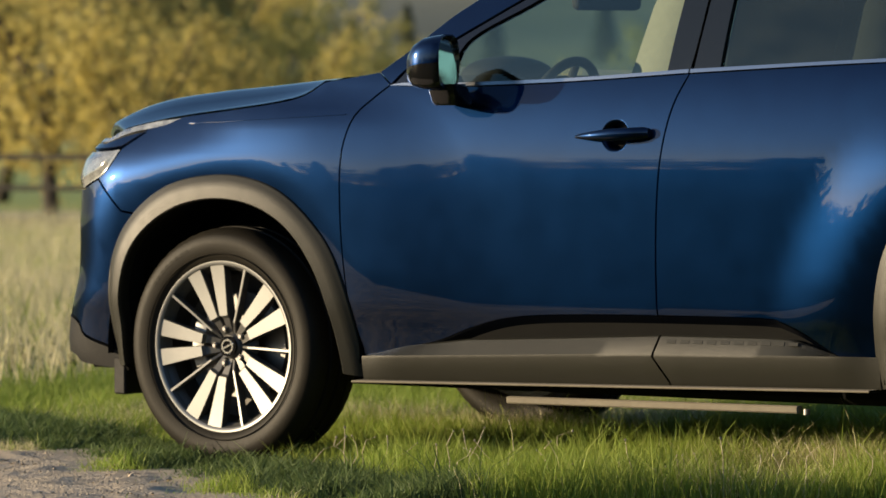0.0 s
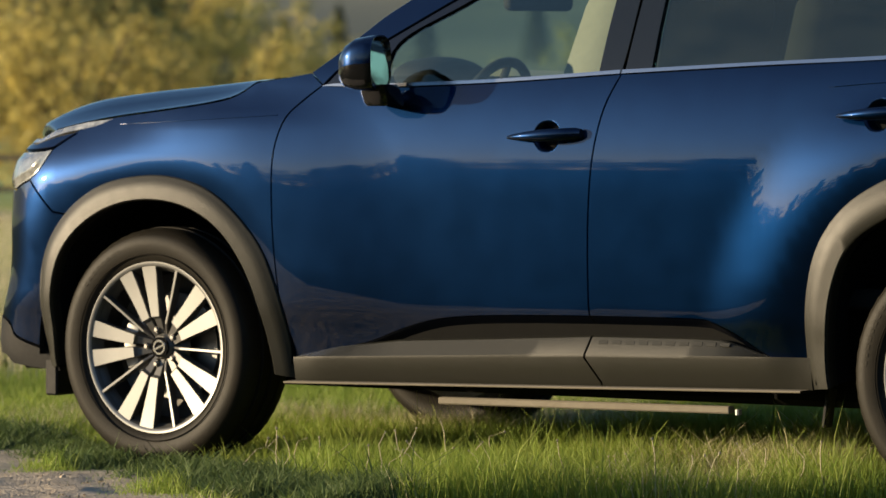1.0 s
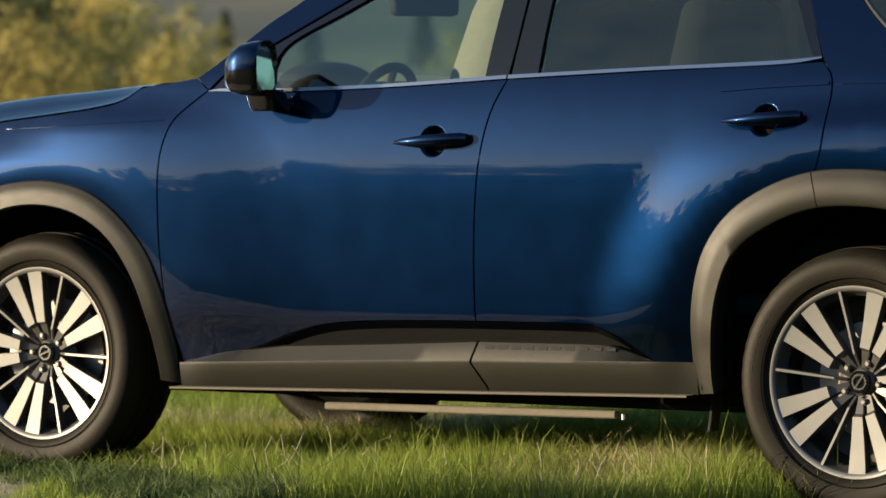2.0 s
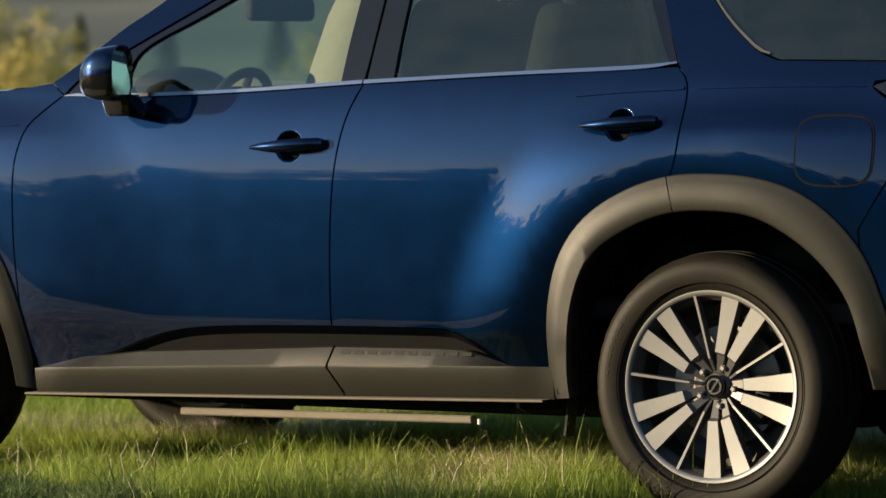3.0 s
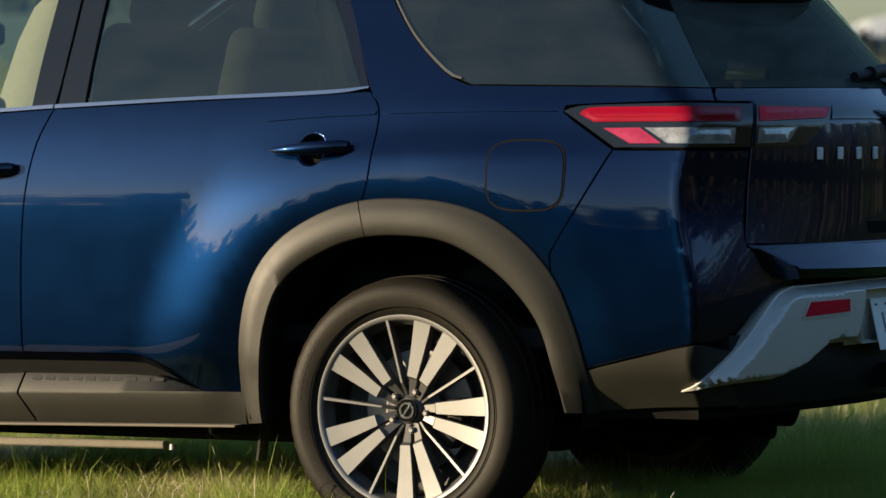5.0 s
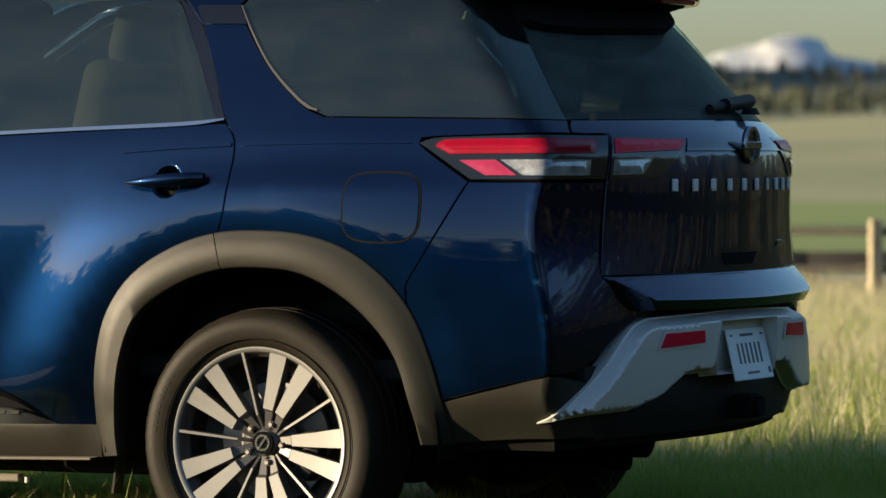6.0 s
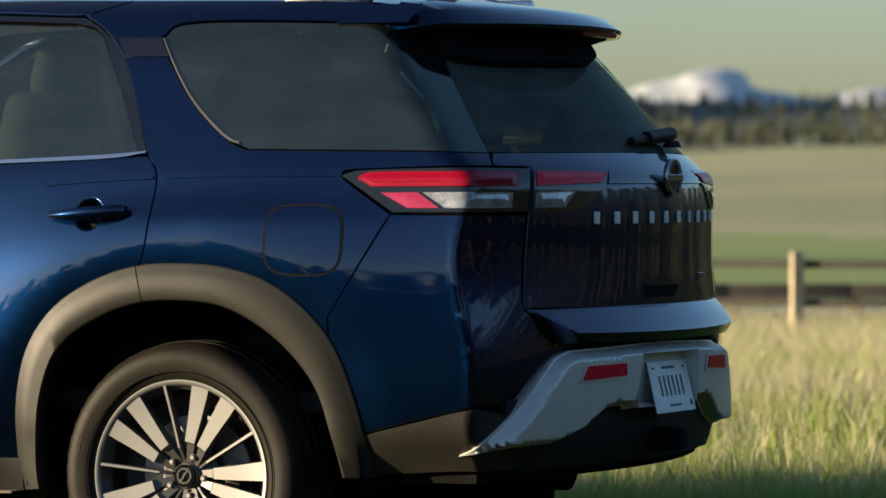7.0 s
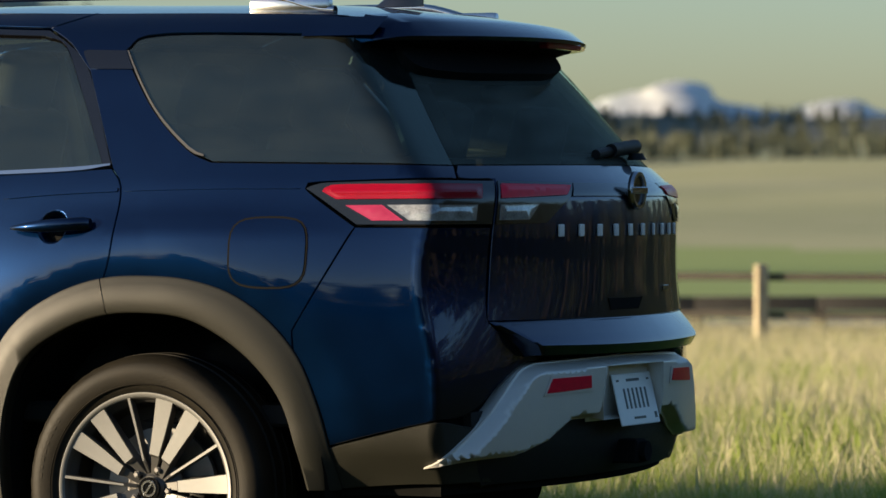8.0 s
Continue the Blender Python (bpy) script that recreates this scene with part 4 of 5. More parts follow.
# ---- mirrors, handles ----
for sg in (-1, 1):
    owner = door_l if sg < 0 else door_r
    rows = []
    for x, w, h, dz in ((-.115, .05, .045, -.018), (-.105, .11, .085, -.015), (-.075, .165, .125, -.008), (-.03, .195, .150, -.002), (.02, .200, .158, 0), (.05, .200, .160, .002), (.055, .192, .152, .002)):
        rows.append([(x + .02 * math.cos(t) * 0, w / 2 * abs(math.cos(t)) ** .55 * math.copysign(1, math.cos(t)), dz + h / 2 * abs(math.sin(t)) ** .6 * math.copysign(1, math.sin(t))) for t in np.linspace(0, 2 * math.pi, 40, endpoint=False)])
    place = Matrix.Translation((.925, sg * 1.085, 1.268)) @ Matrix.Rotation(radians(-sg * 14), 4, "Z") @ Matrix.Diagonal((.74, .90, 1.06, 1))
    v, f = loft(rows, True)
    # black below; the door-facing side is blackened too, for the shade on it
    up = [0 if sum(v[i][2] for i in q) / 4 > -.010 and sg * sum(v[i][1] for i in q) / 4 > -.055 else 1 for q in f]
    housing = sheet("door_mirror", [tuple(place @ Vector(q)) for q in v] + [tuple(place @ Vector((-.12, 0, -.018)))], f + [[i, len(v), (i + 1) % 40] for i in range(40)], [PAINT, GLOSSY], owner, "blue and black door mirror", angle=50, indices=up + [0] * 40)
    band = [[tuple(place @ Vector((q[0] - .002, q[1] * 1.012, dz_))) for q in (rw[int(20 + 0) if sg > 0 else 0] for rw in rows[1:5])] for dz_ in (-.014, -.0105)]
    bv_, bf_ = loft(band)
    sheet("mirror_strip", bv_, bf_, CHROME, housing, "thin bright strip")
    ring = [place @ Vector(q) for q in rows[-1]]
    inner = [place @ Vector((.046 - .14 * q[2], q[1] * .84, q[2] * .84)) for q in rows[-1]]
    sheet("mirror_surround", ring + inner, [[i, (i + 1) % 40, 40 + (i + 1) % 40, 40 + i] for i in range(40)], GLOSSY, housing)
    sheet("mirror_glass", inner, [list(range(40))], MIRROR, housing, "reflecting mirror glass")
    bm = bmesh.new()
    foot_rows = [[(.935 + fx * math.copysign(abs(math.cos(t)) ** .5, math.cos(t)), sg * (yc + fy * math.copysign(abs(math.sin(t)) ** .5, math.sin(t))), z) for t in np.linspace(0, 2 * math.pi, 24, endpoint=False)]
                 for z, yc, fx, fy in ((1.205, 1.050, .050, .050), (1.185, 1.035, .050, .055), (1.150, 1.015, .048, .060), (1.140, 1.010, .043, .055))]
    fv_, ff_ = loft(foot_rows, True)
    made = [bm.verts.new(q) for q in fv_]
    for q in ff_ + [list(range(72, 96))]:
        bm.faces.new([made[i] for i in q])
    bmesh.ops.recalc_face_normals(bm, faces=bm.faces)
    part("mirror_foot", bm, GLOSSY, housing, "black mirror foot")

    for owner, (s0, s1, z0, z1) in zip((door_l if sg < 0 else door_r, back_door_l if sg < 0 else back_door_r), HANDLES):
        panel("handle_bowl", bowl_edge(s0, z0, z1), PAINT, owner, "dark blue hollow behind the handle", gap=0, step=.016, thick=.004, far=sg > 0, crown=-.038)
        rows = []
        for u in np.linspace(0, 1, 15):
            s, z = s0 + u * (s1 - s0), z0 + u * (z1 - z0)
            c = skin(np.array([s]), np.array([z]))[0]
            stand = .012 + .030 * math.sin(math.pi * min(1, u * 1.05 + .02)) ** .5
            h = (.005 + .014 * min(1, u * 1.9) ** .8) * (1 if u < .97 else .75)
            d = .007 + .004 * min(1, u * 3)
            rows.append([(c[0], (c[1] - stand + d * math.cos(t)) * (1 if sg < 0 else -1), c[2] + h * math.sin(t)) for t in np.linspace(0, 2 * math.pi, 14, endpoint=False)])
        v, f = loft(rows, True)
        n = len(rows)
        f += [list(range(14)), list(range((n - 1) * 14, n * 14))[::-1]]
        handle = sheet("door_handle", v, f, PAINT, owner, "dark blue pull handle", angle=60)

# ---- spoiler, wiper, badge, plate ----
rows = []
for y in np.linspace(-.705, .705, 61):
    a = abs(y) / .705
    x1 = 3.765 - .45 * y * y - .035 * float(ease(.58, .71, abs(y)))
    x0 = 3.49 - .05 * float(ease(.5, .62, abs(y)))
    zt = min(1.722 - .010 * a * a, 1.648 + (.70 - abs(y)) * 1.15)
    zb = 1.647 - .010 * a * a
    ze = zb + (zt - zb) * .15
    up = .010 * max(0, 1 - 1.3 * a * a)
    rows.append([(x0, y, zt + up), (x0 + (x1 - x0) * .45, y, zt - .12 * (zt - zb)), (x0 + (x1 - x0) * .74, y, zb + (zt - zb) * .68), (x1 - .014, y, zb + (zt - zb) * .30), (x1, y, ze), (x1 - .004, y, zb), (x1 - .05, y, zb - .006), (3.46, y, zb - .004 - .046 * float(ease(.60, .50, abs(y))))])
v, f = loft(rows)
spoiler = sheet("roof_spoiler", v, [q[::-1] for q in f] + [list(range(8))[::-1], list(range(60 * 8, 61 * 8))], [PAINT, LINER], gate, "dark blue roof spoiler", angle=30, indices=[1 if i % 7 == 6 else 0 for i in range(len(f))] + [0, 0])
bm = bmesh.new()
box(bm, (.03, .26, .018), Matrix.Translation((3.725, .12, 1.640)), .004, 1)
part("brake_lamp", bm, REDLENS, spoiler, "red high brake lamp")
panel("spoiler_shroud", outline([(3.615, 1.650), (3.625, 1.605), (3.652, 1.572), (3.705, 1.548), (3.78, 1.538)], [(3.78, 1.538), (3.995, 1.533), (4.495, 1.543)], [(4.495, 1.543), (4.665, 1.556), (4.76, 1.585), (4.80, 1.650)], [(4.80, 1.650), (4.34, 1.655), (3.615, 1.650)]), LINER, spoiler, "black shroud below the spoiler", out=.024, thick=.05)
bm = bmesh.new()
rod(bm, (3.895, .30, 1.305), (3.895, .30, 1.325), .03, .02, 14)
rod(bm, (3.885, .0, 1.320), (3.875, .22, 1.337), .014, .016, 10)
rod(bm, (3.885, .12, 1.332), (3.850, .40, 1.346), .020, .022, 12)
rod(bm, (3.850, .40, 1.346), (3.835, .46, 1.342), .022, .010, 12)
part("rear_wiper", bm, DARK, gate, "black rear wiper")


def on_tail(s, z, out=.004):
    """Axes on the tail: x along it, y up, z outwards."""
    p = Vector(skin(np.array([s]), np.array([z]), out)[0])
    n = Vector(skin_normal(np.array([s]), np.array([z]))[0])
    t = Vector((0, 0, 1)).cross(n).normalized()
    m = Matrix((t, n.cross(t), n)).transposed().to_4x4()
    m.translation = p
    return m


m = Matrix.Translation(on_tail(4.78, 1.208, .014).translation) @ Matrix(((0, 0, 1), (1, 0, 0), (0, 1, 0))).to_4x4()
bm = bmesh.new()
bmesh.ops.create_cone(bm, cap_ends=True, segments=36, radius1=.056, radius2=.052, depth=.010, matrix=m)
badge = part("badge", bm, LAMPBLACK, gate, "round dark badge with a chrome ring")
ring = [[(m @ Vector((rr * math.cos(t), rr * math.sin(t), h))) for rr, h in ((.041, .004), (.043, .012), (.054, .012), (.057, .003))] for t in np.linspace(0, 2 * math.pi, 37)]
v, f = loft(ring)
sheet("badge_ring", v, f, CHROME, badge, angle=30)
bm = bmesh.new()
box(bm, (.118, .020, .008), m @ Matrix.Translation((0, 0, .010)), .002, 1)
part("badge_bar", bm, CHROME, badge)
# the name across the tailgate, as plain blocks of the letters' size
for k in range(10):
    bm = bmesh.new()
    mm = on_tail(4.315 + k * .1085, 1.100, .005)
    box(bm, (.014 if k == 6 else .026, .035, .007), mm, .002, 1)
    part("name_block", bm, BRIGHT, gate, "bright silver letter-sized block")
for k in range(3):
    bm = bmesh.new()
    box(bm, (.022, .016, .004), on_tail(5.13 + .03 * k, .925, .004), .001, 1)
    part("grade_block", bm, CHROME, gate)

plate = tagged(new("number_plate"), "white number plate with dark marks")
plate.parent = trim
top, low = Vector((3.992, 0, .682)), Vector((4.026, 0, .534))
upv = (top - low).normalized()
side_v = Vector((0, 1, 0))
m = Matrix((side_v, upv, side_v.cross(upv))).transposed().to_4x4()
m.translation = (top + low) / 2
bpy.data.objects.remove(plate)
bm = bmesh.new()
box(bm, (.305, .152, .004), m, .003, 1)
plate = part("number_plate", bm, WHITE, trim, "white number plate with dark marks")
for x, y, w, h in [(-.083 + .033 * k, .002, .013, .060) for k in range(6)] + [(.0, .056, .10, .008), (.0, -.056, .09, .007), (.128, -.052, .018, .018), (-.118, .056, .018, .006), (.118, .056, .018, .006)]:
    bm = bmesh.new()
    box(bm, (w, h, .0016), m @ Matrix.Translation((x, y, .0022)))
    part("plate_mark", bm, INK, plate)
bm = bmesh.new()
box(bm, (.09, .08, .07), Matrix.Translation((3.975, .02, .455)), .006, 1)
rod(bm, (4.0, .02, .455), (4.04, .02, .455), .03, .03, 16)
part("tow_hitch", bm, LINER, suv, "black tow hitch receiver")

# ---- roof rails and aerial ----
for sg in (-1, 1):
    rows = []
    for u in np.linspace(0, 1, 40):
        x = 1.55 + u * 1.78
        z = 1.728 + .058 * float(ease(0, .10, u) * ease(1, .84, u))
        rows.append([(x, sg * .60 + .016 * math.cos(t), z + .014 * math.sin(t)) for t in np.linspace(0, 2 * math.pi, 12, endpoint=False)])
    v, f = loft(rows, True)
    rail = sheet("roof_rail", v, f, CHROME, suv, "bright silver roof rail", angle=60)
    for x0, x1 in ((1.56, 1.70), (3.06, 3.32)):
        bm = bmesh.new()
        box(bm, (x1 - x0, .03, .05), Matrix.Translation(((x0 + x1) / 2, sg * .60, 1.742)), .012, 2)
        part("rail_foot", bm, CHROME, rail)
rows = []
for u in np.linspace(0, 1, 14):
    x = 3.175 + .16 * u
    h, w = .07 * math.sin(math.pi * min(.5, u * .62 + .0)) ** 1.2 + .002, .022 * math.sin(math.pi * (u * .9 + .05))
    rows.append([(x, -w, 1.762), (x, -w * .4, 1.762 + h * .8), (x, 0, 1.762 + h), (x, w * .4, 1.762 + h * .8), (x, w, 1.762)])
v, f = loft(rows)
sheet("aerial", v, f, GLOSSY, suv, "black shark fin aerial", angle=60)

# ---- underbody ----
for name, size, at in (("floor_pan", (3.0, 1.30, .10), (1.75, 0, .30)), ("rear_pan", (.75, 1.0, .08), (3.35, 0, .42)), ("engine_shield", (1.1, 1.1, .08), (-.35, 0, .30)), ("fuel_tank", (.5, .55, .14), (2.35, .2, .27))):
    bm = bmesh.new()
    box(bm, size, Matrix.Translation(at), .02, 1)
    part(name, bm, LINER, suv, "dark underbody piece")
for name, a, b, r in (("rear_axle", (2.9, -.70, .33), (2.9, .70, .33), .05), ("front_axle", (0, -.70, .33), (0, .70, .33), .04), ("exhaust_pipe", (.7, .25, .24), (3.5, .30, .27), .035)):
    bm = bmesh.new()
    rod(bm, a, b, r, r, 12)
    part(name, bm, LINER, suv, "dark underbody piece")
bm = bmesh.new()
rod(bm, (3.22, .15, .37), (3.62, .15, .37), .085, .085, 20)
part("silencer", bm, LINER, suv, "grey exhaust silencer")
for sg in (-1, 1):
    bm = bmesh.new()
    box(bm, (1.03, .03, .022), Matrix.Translation((1.588, sg * .92, .249)) @ Matrix.Rotation(radians(-.5), 4, "Y"), .004, 1)
    part("side_rail", bm, LITEDGE, suv, "underbody rail in a tan paled for sunlight")
    bm = bmesh.new()
    rod(bm, (2.125, sg * .92, .256), (2.125, sg * .92, .240), .010, .010, 10)
    part("rail_bracket", bm, STEEL, suv)
    bm = bmesh.new()
    st = np.linspace(.53, 2.375, 30)
    p = skin(st, np.interp(st, [.53, 2.4], [.285, .320]))
    part_v = []
    for dy, dz in ((.03, .004), (-.066, .003), (-.068, .0), (-.066, -.003), (.03, -.006)):
        part_v.append([(x, (y + dy) * -sg, z + dz) for x, y, z in p])
    bm.free()
    v, f = loft(part_v)
    sheet("sill_lip", v, f, LITEDGE, suv, "thin sill lip paled for sunlight", angle=30)
    bm = bmesh.new()
    box(bm, (.012, .05, .12), Matrix.Translation((2.36, sg * .80, .265)) @ Matrix.Rotation(radians(8), 4, "Y"), .003, 1)
    part("tie_down", bm, DARK, suv, "dark tie-down bracket")
    bm = bmesh.new()
    box(bm, (.05, .16, .12), Matrix.Translation((-.455, sg * .84, .265)), .006, 1)
    part("air_deflector", bm, DARK, suv, "black air deflector flap")

# ---- cabin ----
bm = bmesh.new()
rows = [[(x, y, z - .05 * (y / .82) ** 2) for y in np.linspace(-.82, .82, 13)] for x, z in ((.35, 1.16), (.50, 1.19), (.66, 1.215), (.80, 1.205), (.84, 1.15), (.80, .80))]
bm.free()
v, f = loft(rows)
sheet("dashboard", v, f, CABIN, suv, "dark dashboard", angle=50)
bm = bmesh.new()
hood_m = Matrix.Translation((.69, -.36, 1.235))
bmesh.ops.create_uvsphere(bm, u_segments=24, v_segments=12, radius=1, matrix=hood_m @ Matrix.Diagonal((.14, .17, .06, 1)))
part("instrument_hood", bm, CABIN, suv, "dark instrument hood")
bm = bmesh.new()
wm = Matrix.Translation((.885, -.36, 1.105)) @ Matrix.Rotation(radians(-68), 4, "Y")
bmesh.ops.create_uvsphere(bm, u_segments=16, v_segments=8, radius=1, matrix=wm @ Matrix.Diagonal((.07, .07, .03, 1)))
for t in (0, 2.3, 3.98):
    rod(bm, wm @ Vector((0, 0, 0)), wm @ Vector((.18 * math.cos(t), .18 * math.sin(t), .0)), .016, .013, 8)
rings = [[tuple(wm @ Vector(((.185 + .016 * math.cos(b)) * math.cos(a), (.185 + .016 * math.cos(b)) * math.sin(a), .016 * math.sin(b)))) for b in np.linspace(0, 2 * math.pi, 10, endpoint=False)] for a in np.linspace(0, 2 * math.pi, 41)]
spokes = part("wheel_spokes", bm, CABIN, suv)
v, f = loft(rings, True)
steer = sheet("steering_wheel", v, f, CABIN, suv, "dark steering wheel", angle=60)
spokes.parent = steer


def seat(x, y, mat, lean=14, tall=.62, rest=True):
    bm = bmesh.new()
    box(bm, (.52, .50, .16), Matrix.Translation((x, y, .72)), .05, 3)
    s = part("seat", bm, mat, suv, "padded car seat")
    bm = bmesh.new()
    box(bm, (.14, .48, tall), Matrix.Translation((x + .30, y, .80 + tall / 2)) @ Matrix.Rotation(radians(lean), 4, "Y"), .055, 3)
    part("backrest", bm, mat, s)
    if rest:
        bm = bmesh.new()
        box(bm, (.10, .27, .20), Matrix.Translation((x + .40, y, .87 + tall)) @ Matrix.Rotation(radians(lean), 4, "Y"), .045, 3)
        rod(bm, (x + .38, y - .06, .78 + tall), (x + .39, y - .06, .86 + tall), .007)
        rod(bm, (x + .38, y + .06, .78 + tall), (x + .39, y + .06, .86 + tall), .007)
        part("headrest", bm, mat, s)


for y in (-.38, .38):
    seat(1.38, y, SEATING, 14, .70)
    seat(2.42, y, CABIN, 18)
    seat(3.15, y * .95, CABIN, 14, .50)
bm = bmesh.new()
box(bm, (3.2, 1.66, .06), Matrix.Translation((2.2, 0, .58)), .01, 1)
part("cabin_floor", bm, CABIN, suv, "dark cabin floor")
for sg in (-1, 1):
    bm = bmesh.new()
    box(bm, (1.70, .06, .60), Matrix.Translation((1.45, sg * .865, .90)), .02, 2)
    part("door_lining", bm, CABIN, suv, "dark door lining")
bm = bmesh.new()
box(bm, (.05, .25, .075), Matrix.Translation((.83, 0, 1.480)) @ Matrix.Rotation(radians(-25), 4, "Z"), .02, 3)
rod(bm, (.81, 0, 1.50), (.78, 0, 1.60), .012)
part("rear_view_mirror", bm, CABIN, suv, "dark rear-view mirror")
for sg in (-1,):
    rows = [[(x0 + (x1 - x0) * u, sg * (yy + .035 * math.sin(math.pi * u)), z) for u in np.linspace(0, 1, 9)] for x0, x1, z, yy in ((1.44, 1.70, 1.15, .80), (1.435, 1.70, 1.24, .785), (1.47, 1.70, 1.44, .715), (1.50, 1.70, 1.56, .655), (1.52, 1.70, 1.66, .60))]
    v, f = loft(rows)
    trim_p = sheet("pillar_trim", v, f, PILLAR, suv, "pale beige inner pillar trim", angle=60)
    bm = bmesh.new()
    rod(bm, (1.56, sg * .80, 1.18), (1.68, sg * .735, 1.44), .012, .012, 8)
    part("seat_belt", bm, CABIN, trim_p, "dark seat belt")
rows = [[(x, .60 * v, z) for v in np.linspace(-1, 1, 13)] for x, z in ((1.40, 1.690), (2.0, 1.715), (2.8, 1.705), (3.50, 1.675))]
v, f = loft(rows)
sheet("headliner", v, f, BEIGE, suv, "pale headliner")
# ---- the land ----
EX, EY = EYE[0], EYE[1]
rng = np.random.default_rng(5)


def spot(azimuth, far, z=0.0):
    """A place seen from the tripod: degrees to the left of the car's normal, metres away."""
    a = radians(azimuth)
    return Vector((EX - far * math.sin(a), EY + far * math.cos(a), z))


rise = curve([0, 6, 12, 17, 21, 24, 30, 41, 60, 110, 270, 420, 650, 900, 1300, 2200, 4600], [0, 0, 0, 0, 0, -.02, -.12, -.32, -.55, -1.35, -1.6, 2.0, 6.2, 10.6, 19, 42, 60])
back_rise = curve([0, 10, 20, 30, 60, 90, 130, 200, 600, 4600], [0, 0, 0, 0, .1, .4, 1.6, 4.2, 14, 90])


def land_z(az, r):
    """Height of the ground; az in degrees, 0 straight across the car."""
    az, r = np.asarray(az, float), np.asarray(r, float)
    ahead = ease(110, 75, np.abs(az - 25))
    hill = ease(22, 33, az) * ease(110, 80, az) * (ease(350, 2200, r) * 75)
    return (rise(r) + hill) * ahead + back_rise(r) * (1 - ahead)


def ground_at(x, y):
    dx, dy = np.asarray(x, float) - EX, np.asarray(y, float) - EY
    return land_z(np.degrees(np.arctan2(-dx, dy)), np.hypot(dx, dy))


MEADOW = material("meadow_soil", (.030, .043, .014), .95, vary=1.0, scale=.6, tint=(.050, .052, .023), bump=.6, bump_scale=30, spec=0.0)
ROAD = material("gravel_road", (.42, .37, .28), .9, vary=.6, scale=.5, tint=(.34, .29, .21))
CROP = material("green_crop", (.25, .33, .055), .9, vary=.8, scale=.03, tint=(.30, .35, .085))
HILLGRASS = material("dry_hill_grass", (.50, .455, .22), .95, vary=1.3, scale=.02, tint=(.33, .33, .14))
# ground out of view, made dark so the paint mirrors little light from it
DARKGROUND = material("dark_unseen_ground", (.026, .034, .016), .95, vary=1.0, scale=.3, tint=(.045, .045, .022), spec=0.0)
FOREST = material("far_forest_floor", (.050, .062, .045), .95, vary=1.0, scale=.01, tint=(.10, .105, .075))
# left hillside: its shade is put into a darker, greyer green
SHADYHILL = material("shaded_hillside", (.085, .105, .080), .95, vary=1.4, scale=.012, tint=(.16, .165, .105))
azs = np.concatenate([np.arange(-180, 8, 6.0), np.arange(8, 48, .5), np.arange(48, 180, 6.0)])
rads = np.concatenate([np.linspace(1, 60, 70), np.geomspace(62, 4600, 120)])
A, R = np.meshgrid(azs, rads, indexing="ij")
wob = np.array([[noise.noise((r * .01 * math.cos(radians(a)), r * .02 * math.sin(radians(a)), 3.3)) for r in rads] for a in azs])
Zg = land_z(A, R) + wob * np.minimum(R * .004, 6) * (R > 300)
P = np.stack([EX - R * np.sin(np.radians(A)), EY + R * np.cos(np.radians(A)), Zg], -1)
n_a, n_r = len(azs), len(rads)
faces, zone = [], []
for i in range(n_a):
    k = (i + 1) % n_a
    for j in range(n_r - 1):
        faces.append([i * n_r + j, k * n_r + j, k * n_r + j + 1, i * n_r + j + 1])
        r, w = rads[j], wob[i, j]
        front = abs(azs[i] - 25) < 80
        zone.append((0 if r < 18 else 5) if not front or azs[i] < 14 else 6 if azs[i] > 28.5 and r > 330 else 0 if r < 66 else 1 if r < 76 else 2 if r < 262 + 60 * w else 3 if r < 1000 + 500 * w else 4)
verts = P.reshape(-1, 3).tolist() + [(EX, EY, 0)]
faces += [[n_a * n_r, ((i + 1) % n_a) * n_r, i * n_r] for i in range(n_a)]
zone += [0] * n_a
ground = tagged(sheet("ground", verts, [f[::-1] for f in faces], [MEADOW, ROAD, CROP, HILLGRASS, FOREST, DARKGROUND, SHADYHILL], angle=180, indices=zone), "rolling meadow with dry grass and distant hills", "ground", kind="structure")

# ---- far mountains with snow ----
HAZYSNOW = bpy.data.materials.new("hazy_snowy_rock")
HAZYSNOW.use_nodes = True
n, l = HAZYSNOW.node_tree.nodes, HAZYSNOW.node_tree.links
tex, ramp, co = n.new("ShaderNodeTexNoise"), n.new("ShaderNodeValToRGB"), n.new("ShaderNodeTexCoord")
tex.inputs["Scale"].default_value, tex.inputs["Detail"].default_value = .012, 6
# rock paled and snow dulled: distance haze is put into both colours
ramp.color_ramp.elements[0].position, ramp.color_ramp.elements[0].color = .40, (.40, .44, .46, 1)
ramp.color_ramp.elements[1].position, ramp.color_ramp.elements[1].color = .64, (.70, .69, .66, 1)
l.new(co.outputs["Object"], tex.inputs["Vector"])
l.new(tex.outputs[0], ramp.inputs[0])
l.new(ramp.outputs[0], n["Principled BSDF"].inputs["Base Color"])
n["Principled BSDF"].inputs["Roughness"].default_value = .9
peak = curve([6, 12, 15, 17, 18.3, 18.9, 19.6, 20.4, 20.9, 21.6, 22.6, 23.6, 26, 32, 40, 50], [60, 70, 78, 84, 90, 99, 92, 104, 121, 108, 92, 90, 84, 80, 70, 60])
rows = []
for a in np.arange(5, 50, .12):
    h = float(peak(a))
    row = []
    for u in np.linspace(0, 1, 14):
        jag = 6 * noise.fractal((a * 1.6, u * 3, 7.7), 1.0, 2.0, 5)
        row.append(tuple(spot(a + .3 * noise.noise((a * 2, u * 4, 1)), 3900 + 600 * u, 35 + (h - 35) * u**.8 + jag * (.3 + .7 * u))))
    rows.append(row)
v, f = loft(rows)
